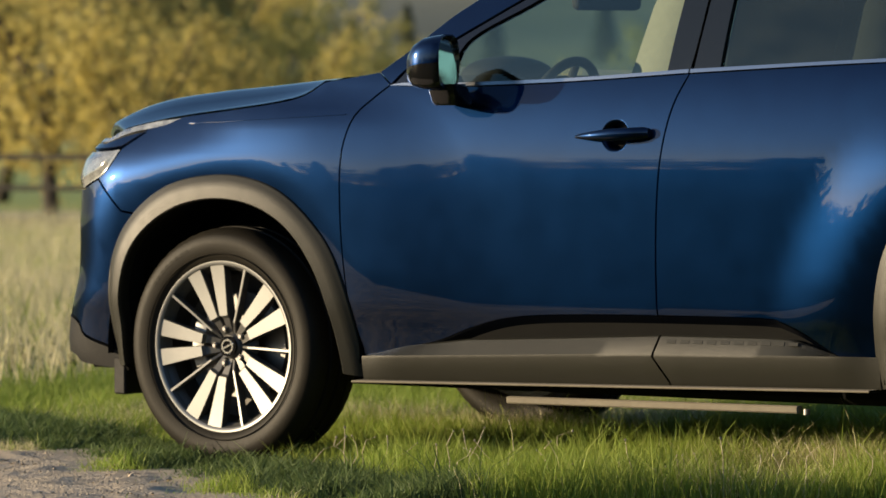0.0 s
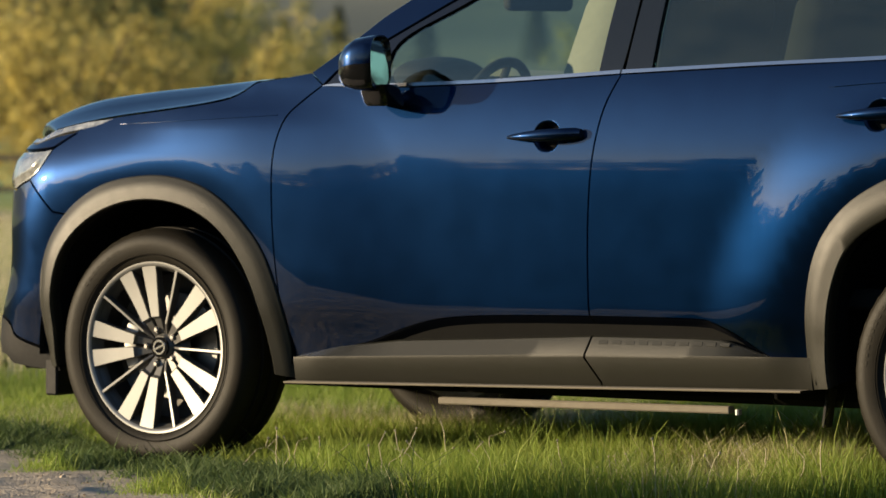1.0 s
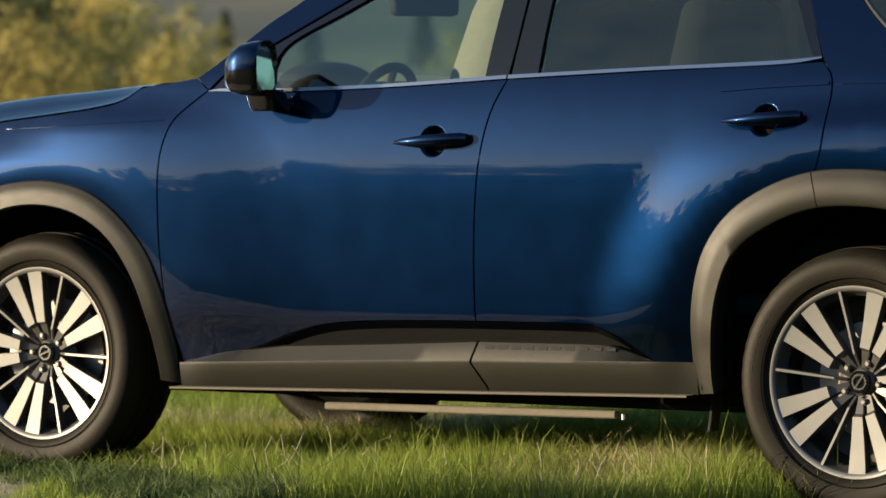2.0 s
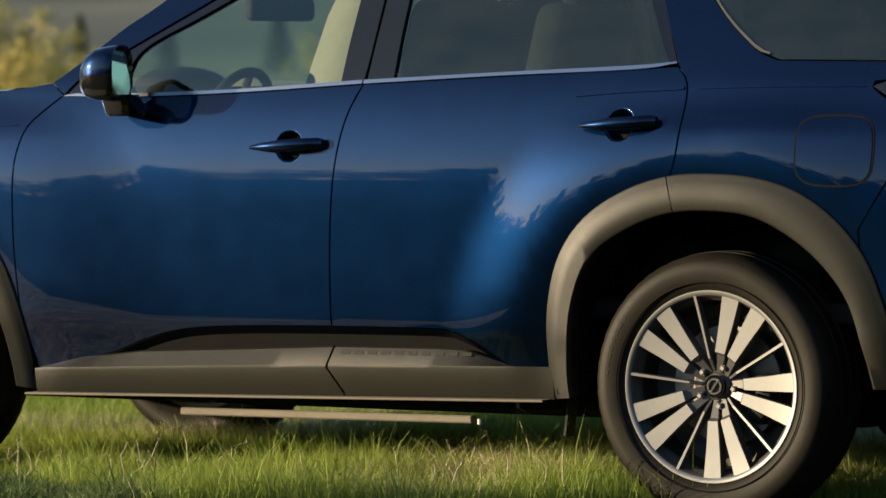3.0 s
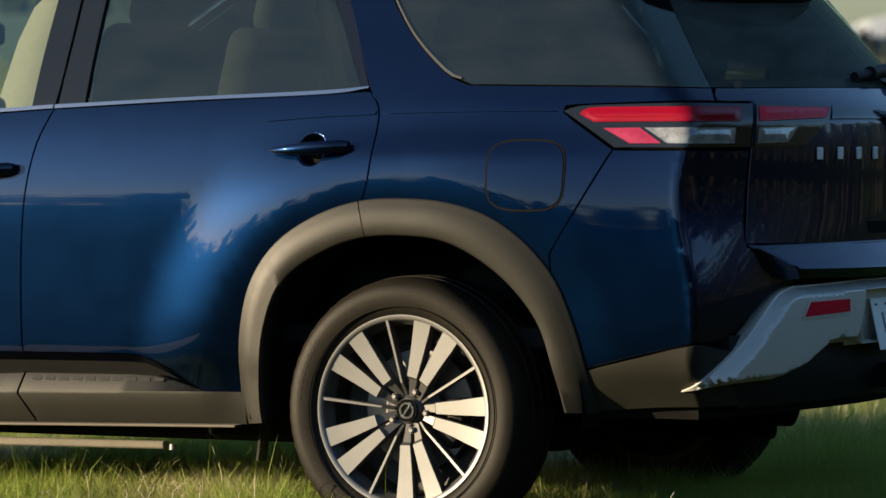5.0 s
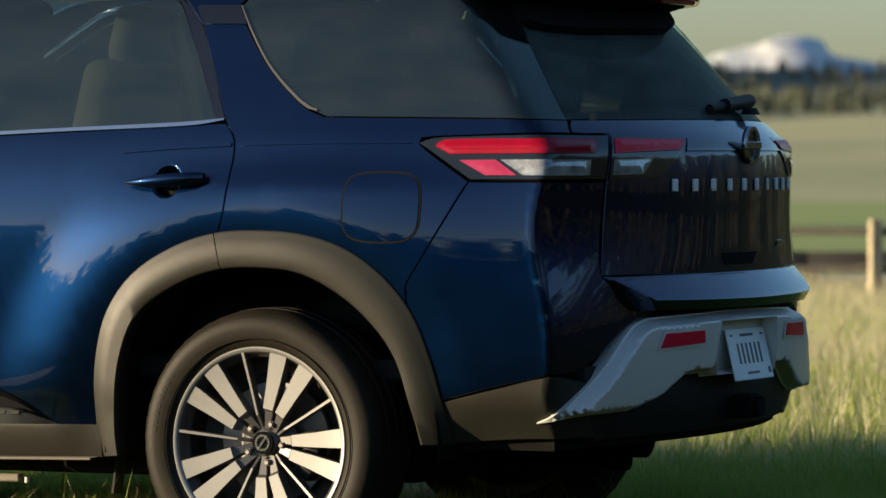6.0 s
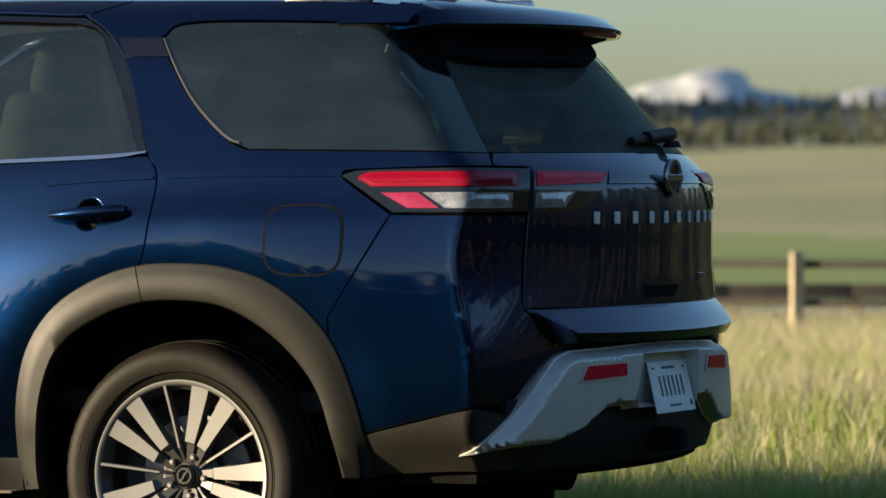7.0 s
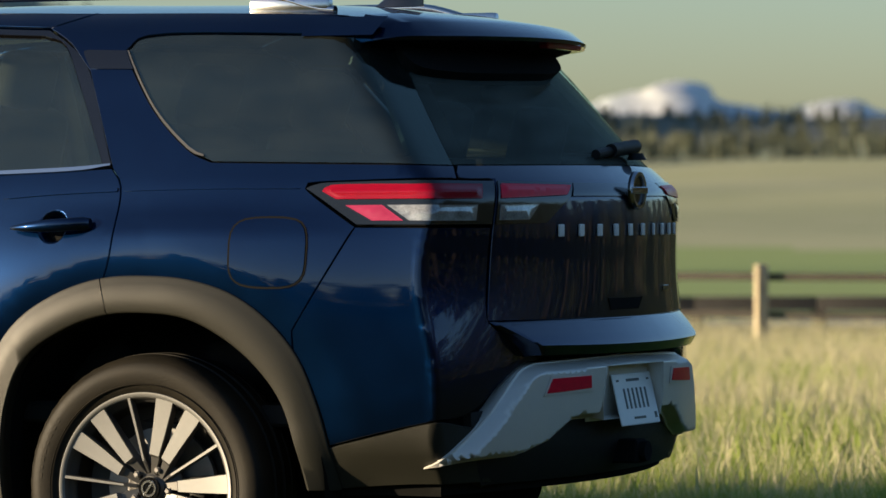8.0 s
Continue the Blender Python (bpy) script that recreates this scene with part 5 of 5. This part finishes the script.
tagged(sheet("mountains", v, f, HAZYSNOW, angle=180), "distant snow-streaked mountain range", "mountain", kind="structure")

# ---- grass ----
def leafy(name, colour, tint, spread=1.0, through=.35, scale=.7):
    """Leaf or blade: its colour drifts from piece to piece, and light shines through it."""
    m = material(name, colour, .6, vary=.45, scale=scale, tint=tint, spread=spread, island=True, spec=.25)
    n, l = m.node_tree.nodes, m.node_tree.links
    b = n["Principled BSDF"]
    t, mix = n.new("ShaderNodeBsdfTranslucent"), n.new("ShaderNodeMixShader")
    l.new(b.inputs["Base Color"].links[0].from_socket, t.inputs[0])
    mix.inputs[0].default_value = through
    l.new(b.outputs[0], mix.inputs[1])
    l.new(t.outputs[0], mix.inputs[2])
    l.new(mix.outputs[0], n["Material Output"].inputs[0])
    return m


def blades(name, x, y, height, wide, lean, mat, label, base=None):
    """Many tapering blades in one mesh."""
    n = len(x)
    z = ground_at(x, y) if base is None else base
    a, t = rng.uniform(0, 2 * np.pi, n), rng.uniform(0, 2 * np.pi, n)
    h = height * rng.uniform(.55, 1.15, n)
    k = lean * rng.uniform(.2, 1.2, n) * h
    w = wide * rng.uniform(.6, 1.2, n) / 2
    root = np.stack([x, y, z - .01], 1)
    side = np.stack([np.cos(a), np.sin(a), 0 * a], 1) * w[:, None]
    bend = np.stack([np.cos(t), np.sin(t), 0 * t], 1) * k[:, None]
    up = np.stack([0 * h, 0 * h, h], 1)
    v = np.stack([root - side, root + side, root + bend * .35 + up * .6 + side * .75, root + bend * .35 + up * .6 - side * .75, root + bend + up], 1).reshape(-1, 3)
    i = np.arange(n)[:, None] * 5
    quad, tri = i + [0, 1, 2, 3], i + [3, 2, 4]
    me = bpy.data.meshes.new(name)
    me.vertices.add(len(v))
    me.vertices.foreach_set("co", v.ravel())
    loops = np.concatenate([quad, tri], 1).ravel()
    me.loops.add(len(loops))
    me.loops.foreach_set("vertex_index", loops)
    starts = (np.arange(n)[:, None] * 7 + [0, 4]).ravel()
    me.polygons.add(2 * n)
    me.polygons.foreach_set("loop_start", starts)
    me.update(calc_edges=True)
    me.validate()
    return tagged(link(name, finish(me), mat), label, "grass", kind="stuff")


def patchy(x, y, s, seed):
    return np.array([noise.noise((a * s, b * s, seed)) for a, b in zip(x, y)])


GRASS = leafy("green_grass", (.19, .32, .035), (.35, .41, .09), .8)
STRAW = leafy("dry_grass", (.76, .69, .47), (.52, .49, .27), .9, .4)
# the dirt track runs across the near left corner
def track_edge(x):
    return -1.12 - .62 * np.maximum(x + .55, 0) - .10 * np.minimum(x + .55, 0) + .12 * np.sin(x * 7) + .07 * np.sin(x * 17 + 1)


def on_track(x, y):
    return y < track_edge(x)


n_b = 560000
x, y = rng.uniform(-3.2, 7.0, n_b), rng.uniform(-2.9, 5.0, n_b)
keep = (y > -2.75 + .64 * x) & (y - track_edge(x) > .10 * rng.normal(0, 1, n_b) + .02) & (rng.uniform(0, 1, n_b) < np.clip(1.1 - .2 * np.maximum(y, 0), .25, 1))
x, y = x[keep], y[keep]
pt = patchy(x, y, .9, 1.5)
short = np.clip(.5 + 1.1 * patchy(x, y, 2.3, 4.1), .0, 1)
green = pt + rng.normal(0, .2, len(x)) > -.34
hgt = (.055 + .055 * ease(-.6, 2.2, x) + .05 * ease(1.0, 3.0, y)) * (.65 + .75 * short) * (.40 + .60 * ease(0, .40, y - track_edge(x)))
long_one = rng.uniform(0, 1, len(x)) < .035
hgt = np.where(long_one, hgt * 1.7, hgt) + .03 * ease(.1, .6, y - track_edge(x))
# band of low weeds in a darker green that stands for shade on the grass
shade_line = -.97 - .52 * (x + .2)
weeds = (np.abs(y - shade_line + .05 * np.sin(x * 9)) < .26) & (x < 1.5)
hgt = np.where(weeds, hgt * .75, hgt)
SHADEWEED = leafy("track_weeds", (.085, .145, .045), (.14, .19, .07), .8)
blades("track_weeds", x[weeds], y[weeds], hgt[weeds], .0065, 1.2, SHADEWEED, "low leafy weeds along the track, darkened in colour for shade")
green, dry = green & ~weeds, ~green & ~weeds
blades("grass", x[green], y[green], hgt[green], .0032, .75, GRASS, "short green meadow grass round the car")
blades("dry_grass", x[dry], y[dry], hgt[dry] * .9, .0032, 1.0, STRAW, "dry straw-coloured grass among the green")
# dead flower stalks standing out of the grass
STALK = material("dead_stalk", (.52, .45, .33), .8, vary=.5, scale=9)
sv, sf = [], []
for k in range(48):
    px_ = rng.uniform(.5, 2.7) if k < 40 else rng.uniform(2.7, 5.2)
    py_ = -1.0 - .35 * rng.uniform() + .42 * max(px_ - 2.0, 0) * rng.uniform()
    p0 = Vector((px_, py_, .0))
    d = Vector((rng.normal(0, .5), rng.normal(0, .3), 1)).normalized()
    for seg in range(4):
        p1 = p0 + d * rng.uniform(.03, .06)
        b = len(sv)
        for q, w in ((p0, .0016), (p1, .0012)):
            sv += [(q.x - w, q.y, q.z), (q.x + w * .5, q.y - w, q.z), (q.x + w * .5, q.y + w, q.z)]
        sf += [[b, b + 1, b + 4, b + 3], [b + 1, b + 2, b + 5, b + 4], [b + 2, b, b + 3, b + 5]]
        p0, d = p1, (d + Vector((rng.normal(0, .5), rng.normal(0, .3), rng.normal(0, .35)))).normalized()
    b, w = len(sv), rng.uniform(.003, .006)
    sv += [(p0.x + w * i, p0.y + w * j, p0.z + w * k2) for i, j, k2 in ((1, 0, 0), (-1, 0, 0), (0, 1, 0), (0, -1, 0), (0, 0, 1), (0, 0, -1))]
    sf += [[b + i, b + j, b + k2] for i, j, k2 in ((0, 2, 4), (2, 1, 4), (1, 3, 4), (3, 0, 4), (2, 0, 5), (1, 2, 5), (3, 1, 5), (0, 3, 5))]
tagged(sheet("dead_stalks", sv, sf, STALK), "pale dead flower stalks in the grass", "grass", kind="stuff")
# tall dry meadow behind
n_b = 120000
az, r = rng.uniform(15, 43, n_b), np.sqrt(rng.uniform(16.5**2, 47**2, n_b))
x, y = EX - r * np.sin(np.radians(az)), EY + r * np.cos(np.radians(az))
pt = patchy(x, y, .35, 9.5) + rng.normal(0, .25, n_b)
far_enough = (y > 2.2) | (x < -2.5)
tall = (pt < .34) & far_enough
low = (pt >= .34) & far_enough
blades("tall_dry_grass", x[tall], y[tall], .16 + .006 * r[tall], .007, .6, STRAW, "tall pale dry meadow grass behind the car")
blades("meadow_grass", x[low], y[low], .14 + .004 * r[low], .008, .6, GRASS, "green grass in the dry meadow")

# the track's bare earth
DIRT = material("bare_earth", (.66, .55, .41), .95, vary=1.2, scale=9, tint=(.46, .37, .26), bump=.8, bump_scale=90)
gx, gy = np.meshgrid(np.arange(-3.0, .90, .016), np.arange(-2.9, -.6, .016), indexing="ij")
h = np.array([[noise.fractal((a * 5, b * 5, .4), .8, 2.1, 6) * .009 + .5 * abs(noise.noise((a * 38, b * 38, 2.2))) * .012 for a, b in zip(ra, rb)] for ra, rb in zip(gx, gy)])
deep = ease(-.22, .22, track_edge(gx) - gy)
h = .005 + np.maximum(h + .008, 0) * deep
wide_one = track_edge(gx) - gy > -.22
v = np.stack([gx, gy, h], -1).reshape(-1, 3)
n_y = gx.shape[1]
f = [[i * n_y + j, (i + 1) * n_y + j, (i + 1) * n_y + j + 1, i * n_y + j + 1] for i in range(gx.shape[0] - 1) for j in range(n_y - 1) if wide_one[i, j]]
tagged(sheet("dirt_track", v, f, DIRT, angle=180), "bare sandy earth of a field track", "track", kind="structure")
peb_v, peb_f = [], []
for k in range(2600):
    px_, py_ = rng.uniform(-2.5, .8), rng.uniform(-2.6, -.9)
    if not on_track(np.array(px_), np.array(py_ + .05)):
        continue
    s = rng.uniform(.002, .007) * (1 + 1.2 * (rng.uniform() < .05))
    b = len(peb_v)
    for dx, dy, dz in ((1, 0, 0), (0, 1, .1), (-1, 0, 0), (0, -1, .1), (.2, .1, .8), (0, 0, -.6)):
        peb_v.append((px_ + s * dx * rng.uniform(.7, 1.3), py_ + s * dy * rng.uniform(.7, 1.3), .014 + s * dz))
    peb_f += [[b, b + 1, b + 4], [b + 1, b + 2, b + 4], [b + 2, b + 3, b + 4], [b + 3, b, b + 4], [b + 1, b, b + 5], [b + 2, b + 1, b + 5], [b + 3, b + 2, b + 5], [b, b + 3, b + 5]]
tagged(sheet("gravel", peb_v, peb_f, DIRT), "small stones on the track", "gravel", kind="stuff")

# ---- fence and guard rail ----
WOOD = material("weathered_wood", (.62, .52, .34), .85, vary=.9, scale=6, tint=(.24, .20, .13), bump=.5, bump_scale=40)
OLDWOOD = material("grey_rail_wood", (.060, .052, .040), .85, vary=.9, scale=5, tint=(.032, .029, .023), bump=.5, bump_scale=40)
BARRIER = material("dull_steel", (.060, .055, .048), .6, .1, vary=.5, scale=3)
fence_az = np.array([16.2, 19.9, 23.6, 27.2, 30.7, 34.1, 37.4, 41.6, 44.6])
fence_r = np.interp(fence_az, [16, 20, 42, 46], [40.5, 41.3, 50, 52])
fence = tagged(new("fence"), "weathered wooden post and rail fence", "fence")
tops = []
for a, r in zip(fence_az, fence_r):
    p = spot(a, r)
    g = float(ground_at(p.x, p.y))
    bm = bmesh.new()
    box(bm, (.11, .11, .61 - g + .3), Matrix.Translation((p.x, p.y, (.61 + g - .3) / 2)) @ Matrix.Rotation(radians(a + 15), 4, "Z"), .012, 1)
    part("post", bm, WOOD, fence)
    tops.append(p)
for p, q in zip(tops, tops[1:]):
    for z, hgt_ in ((.487, .07), (.14, .06), (-.20, .07)):
        d = q - p
        bm = bmesh.new()
        box(bm, (d.length, .045, hgt_), Matrix.Translation((p + q) / 2 + Vector((.0, .09, z + rng.uniform(-.012, .012)))) @ Matrix.Rotation(math.atan2(d.y, d.x), 4, "Z"), .008, 1)
        part("rail", bm, OLDWOOD, fence, "grey weathered rail")
guard = tagged(new("guard_rail"), "dull dark brown roadside guard rail on posts", "guard rail")
ga = np.arange(13.0, 27.0, 1.55)
for a, b in zip(ga, ga[1:]):
    p, q = spot(a, 60), spot(b, 60)
    d = q - p
    bm = bmesh.new()
    for z in (-.115, -.225):
        box(bm, (d.length, .05, .085), Matrix.Translation((p + q) / 2 + Vector((0, 0, z))) @ Matrix.Rotation(math.atan2(d.y, d.x), 4, "Z"), .02, 2)
    box(bm, (d.length, .02, .10), Matrix.Translation((p + q) / 2 + Vector((0, .02, -.17))) @ Matrix.Rotation(math.atan2(d.y, d.x), 4, "Z"))
    part("beam", bm, BARRIER, guard)
    bm = bmesh.new()
    box(bm, (.14, .14, .72), Matrix.Translation((p.x, p.y + .12, -.50)))
    part("post", bm, OLDWOOD, guard, "dark wooden post")

# ---- trees ----
BARK = material("bark", (.060, .048, .036), .9, vary=.8, scale=6, bump=.6, bump_scale=20)
WILLOW = leafy("willow_leaves", (.66, .53, .16), (.47, .42, .14), .55, .5, .3)
OLIVE = leafy("olive_leaves", (.40, .37, .14), (.28, .27, .105), .55, .45, .3)
NEEDLES = leafy("needles", (.030, .048, .024), (.055, .065, .030), .9, .15, .3)


def tree_mesh(kind, tall, seed):
    """Trunk with limbs, and leaves in clumps: (verts, faces) for wood and crown."""
    g = np.random.default_rng(seed)
    bm = bmesh.new()
    lv, lf = [], []

    def clump(c, rad, n, size, drop=0.0):
        for _ in range(n):
            d = g.normal(0, 1, 3)
            d *= rad * g.uniform(.2, 1) ** .5 / np.linalg.norm(d)
            p = np.array(c) + d * [1, 1, .75] - [0, 0, drop * g.uniform(0, 1)]
            u, w = g.normal(0, 1, 3), g.normal(0, 1, 3)
            u, w = u / np.linalg.norm(u), w / np.linalg.norm(w)
            s = size * g.uniform(.6, 1.3)
            b = len(lv)
            lv.extend([tuple(p - u * s), tuple(p + w * s * .5), tuple(p + u * s), tuple(p - w * s * .5)])
            lf.append([b, b + 1, b + 2, b + 3])
    if kind == "conifer":
        rod(bm, (0, 0, -.3), (0, 0, tall * .97), tall * .022, .02, 8)
        for z in np.linspace(.12, .98, 22):
            rad = tall * .25 * (1 - z) ** .8 + .06
            for t in np.linspace(0, 2 * math.pi, 7, endpoint=False) + g.uniform(0, 6):
                k = rad * g.uniform(.7, 1.15)
                e = (k * math.cos(t), k * math.sin(t), z * tall - k * .25)
                rod(bm, (0, 0, z * tall), e, .012 * tall / 6, .004, 4)
                for q in (.45, .75, 1.0):
                    clump((e[0] * q, e[1] * q, z * tall - k * .25 * q), tall * .03 + .03, 6, tall * .018 + .03, .05 * tall)
    else:
        limbs = []
        rod(bm, (0, 0, -.3), (.05 * tall * g.normal(), .05 * tall * g.normal(), tall * .38), tall * .032, tall * .02, 9)
        for _ in range(11):
            t, z0 = g.uniform(0, 6.28), tall * g.uniform(.15, .4)
            k, z1 = tall * g.uniform(.15, .36), tall * g.uniform(.45, .92)
            e = Vector((k * math.cos(t), k * math.sin(t), z1))
            rod(bm, (0, 0, z0), e, tall * .014, tall * .004, 6)
            limbs.append(e)
            for _ in range(3):
                e2 = e + Vector(g.normal(0, tall * .10, 3))
                rod(bm, e * .8 + Vector((0, 0, z0)) * .2, e2, tall * .006, tall * .002, 4)
                limbs.append(e2)
        for e in limbs:
            clump(e, tall * g.uniform(.07, .13), 75, .030 * tall ** .7, tall * (.16 if kind == "willow" else .03))
        for _ in range(10):
            t = g.uniform(0, 6.28)
            clump((tall * .25 * math.cos(t), tall * .25 * math.sin(t), tall * g.uniform(.15, .4)), tall * .12, 50, .030 * tall ** .7, .1)
    return bm, lv, lf


def make_tree(kind, tall, seed, leaf, label):
    bm, lv, lf = tree_mesh(kind, tall, seed)
    root = tagged(new({"conifer": "conifer", "willow": "willow_tree", "broad": "broadleaf_tree"}[kind]), label, "tree")
    part("trunk", bm, BARK, root)
    sheet("crown", lv, lf, leaf, root)
    return root


DARKLEAF = leafy("dark_leaves", (.045, .058, .026), (.030, .040, .020), .8, .15, .3)
forms = [make_tree("willow", 6.0, 11, WILLOW, "yellow autumn willow beyond the fence"), make_tree("willow", 4.5, 12, WILLOW, "low yellow autumn willow beyond the fence"),
         make_tree("broad", 5.5, 13, OLIVE, "olive green broadleaf tree beyond the fence"), make_tree("conifer", 9.0, 14, NEEDLES, "dark green conifer standing on the hillside"),
         make_tree("broad", 8.0, 15, DARKLEAF, "dark green broadleaf tree across the meadow")]
used = [False] * 5


def plant(k, azimuth, r, grow=1.0, group="trees beyond the fence"):
    p = spot(azimuth, r)
    m = Matrix.Translation((p.x, p.y, float(ground_at(p.x, p.y)) - .05)) @ Matrix.Rotation(rng.uniform(0, 6.28), 4, "Z") @ Matrix.Scale(grow, 4)
    if used[k]:
        ob = copy_thing(forms[k], m)
        ob.matrix_world = m
    else:
        ob, used[k] = forms[k], True
        ob.matrix_world = m
    return tagged(ob, group=group)


for k, a, r, g in ((0, 41.5, 78, 1.1), (1, 40.2, 70, 1.0), (0, 39.6, 92, 1.15), (2, 38.9, 74, .8), (1, 38.4, 96, 1.2), (0, 37.7, 110, .95), (1, 37.2, 84, .8), (2, 36.7, 118, .9),
                   (1, 36.2, 100, .75), (2, 35.6, 150, .8), (1, 35.0, 150, .8), (2, 40.9, 100, 1.1), (0, 42.6, 90, 1.2), (2, 43.4, 75, 1.0), (1, 33.9, 165, .9), (2, 32.6, 180, 1.0), (1, 31.4, 170, 1.0), (2, 29.8, 190, 1.1), (1, 28.2, 180, 1.1), (2, 26.5, 200, 1.0),
                   (1, 39.2, 64, .75), (1, 38.0, 72, .7), (2, 37.4, 90, .7)):
    plant(k, a, r, g)
for a, r, g in ((37.55, 250, .92), (36.95, 260, .82), (35.7, 420, .8), (34.6, 460, .8), (36.4, 420, .7), (33.2, 480, .9)):
    plant(3, a, r, g)
# the wood behind the tripod, which the paint mirrors
for k in range(270):
    a = 104 + 264 * (k + rng.uniform(-.5, .5)) / 270
    low_spot = 1 - .55 * float(ease(15, 8, abs(a - 124)))
    plant(3 if k % 5 < 3 else 4, a, 95 + 50 * rng.uniform(), rng.uniform(1.15, 1.5) * low_spot, "wood across the meadow")
# unseen trees added here to darken what the tail mirrors
for k in range(88):
    a = -112 + 104 * (k + rng.uniform(-.5, .5)) / 88
    near_by = float(ease(-44, -60, a))
    plant(4 if k % 3 else 3, a, 60 - 15 * near_by + 20 * rng.uniform(), rng.uniform(1.0, 1.4) * (1 + .5 * near_by), "wood across the meadow")
# the wood closes up towards the tail's side
for k in range(40):
    u = (k + rng.uniform(-.5, .5)) / 40
    plant(3, -168 + 56 * u, 70 - 22 * u + 14 * rng.uniform(), (.75 + 1.25 * u) * rng.uniform(.85, 1.15), "wood across the meadow")
# far woods along the ridge
fv, ff = [], []
for k in range(2600):
    a = rng.uniform(12, 46)
    r = rng.uniform(820, 1000) if k < 1500 else rng.uniform(1100, 2100)
    p = spot(a, r)
    z, hh = float(land_z(a, r)) - .5, rng.uniform(2.5, 6) * (1 if k < 1500 else 1.4)
    for lvl in range(3):
        b = len(fv)
        w = hh * (.24 - .06 * lvl)
        z0, z1 = z + hh * (.05 + .27 * lvl), z + hh * (.5 + .25 * lvl)
        for t in range(6):
            q = w * rng.uniform(.7, 1.2)
            fv.append((p.x + q * math.cos(t * 1.047), p.y + q * math.sin(t * 1.047), z0 + rng.uniform(-.2, .2)))
        fv.append((p.x, p.y, z1))
        ff += [[b + t, b + (t + 1) % 6, b + 6] for t in range(6)]
tagged(sheet("far_woods", fv, ff, leafy("ridge_trees", (.030, .043, .030), (.062, .068, .036), 1.0, .1, .01), angle=30), "dark woods along the far ridge", "woods", kind="stuff")
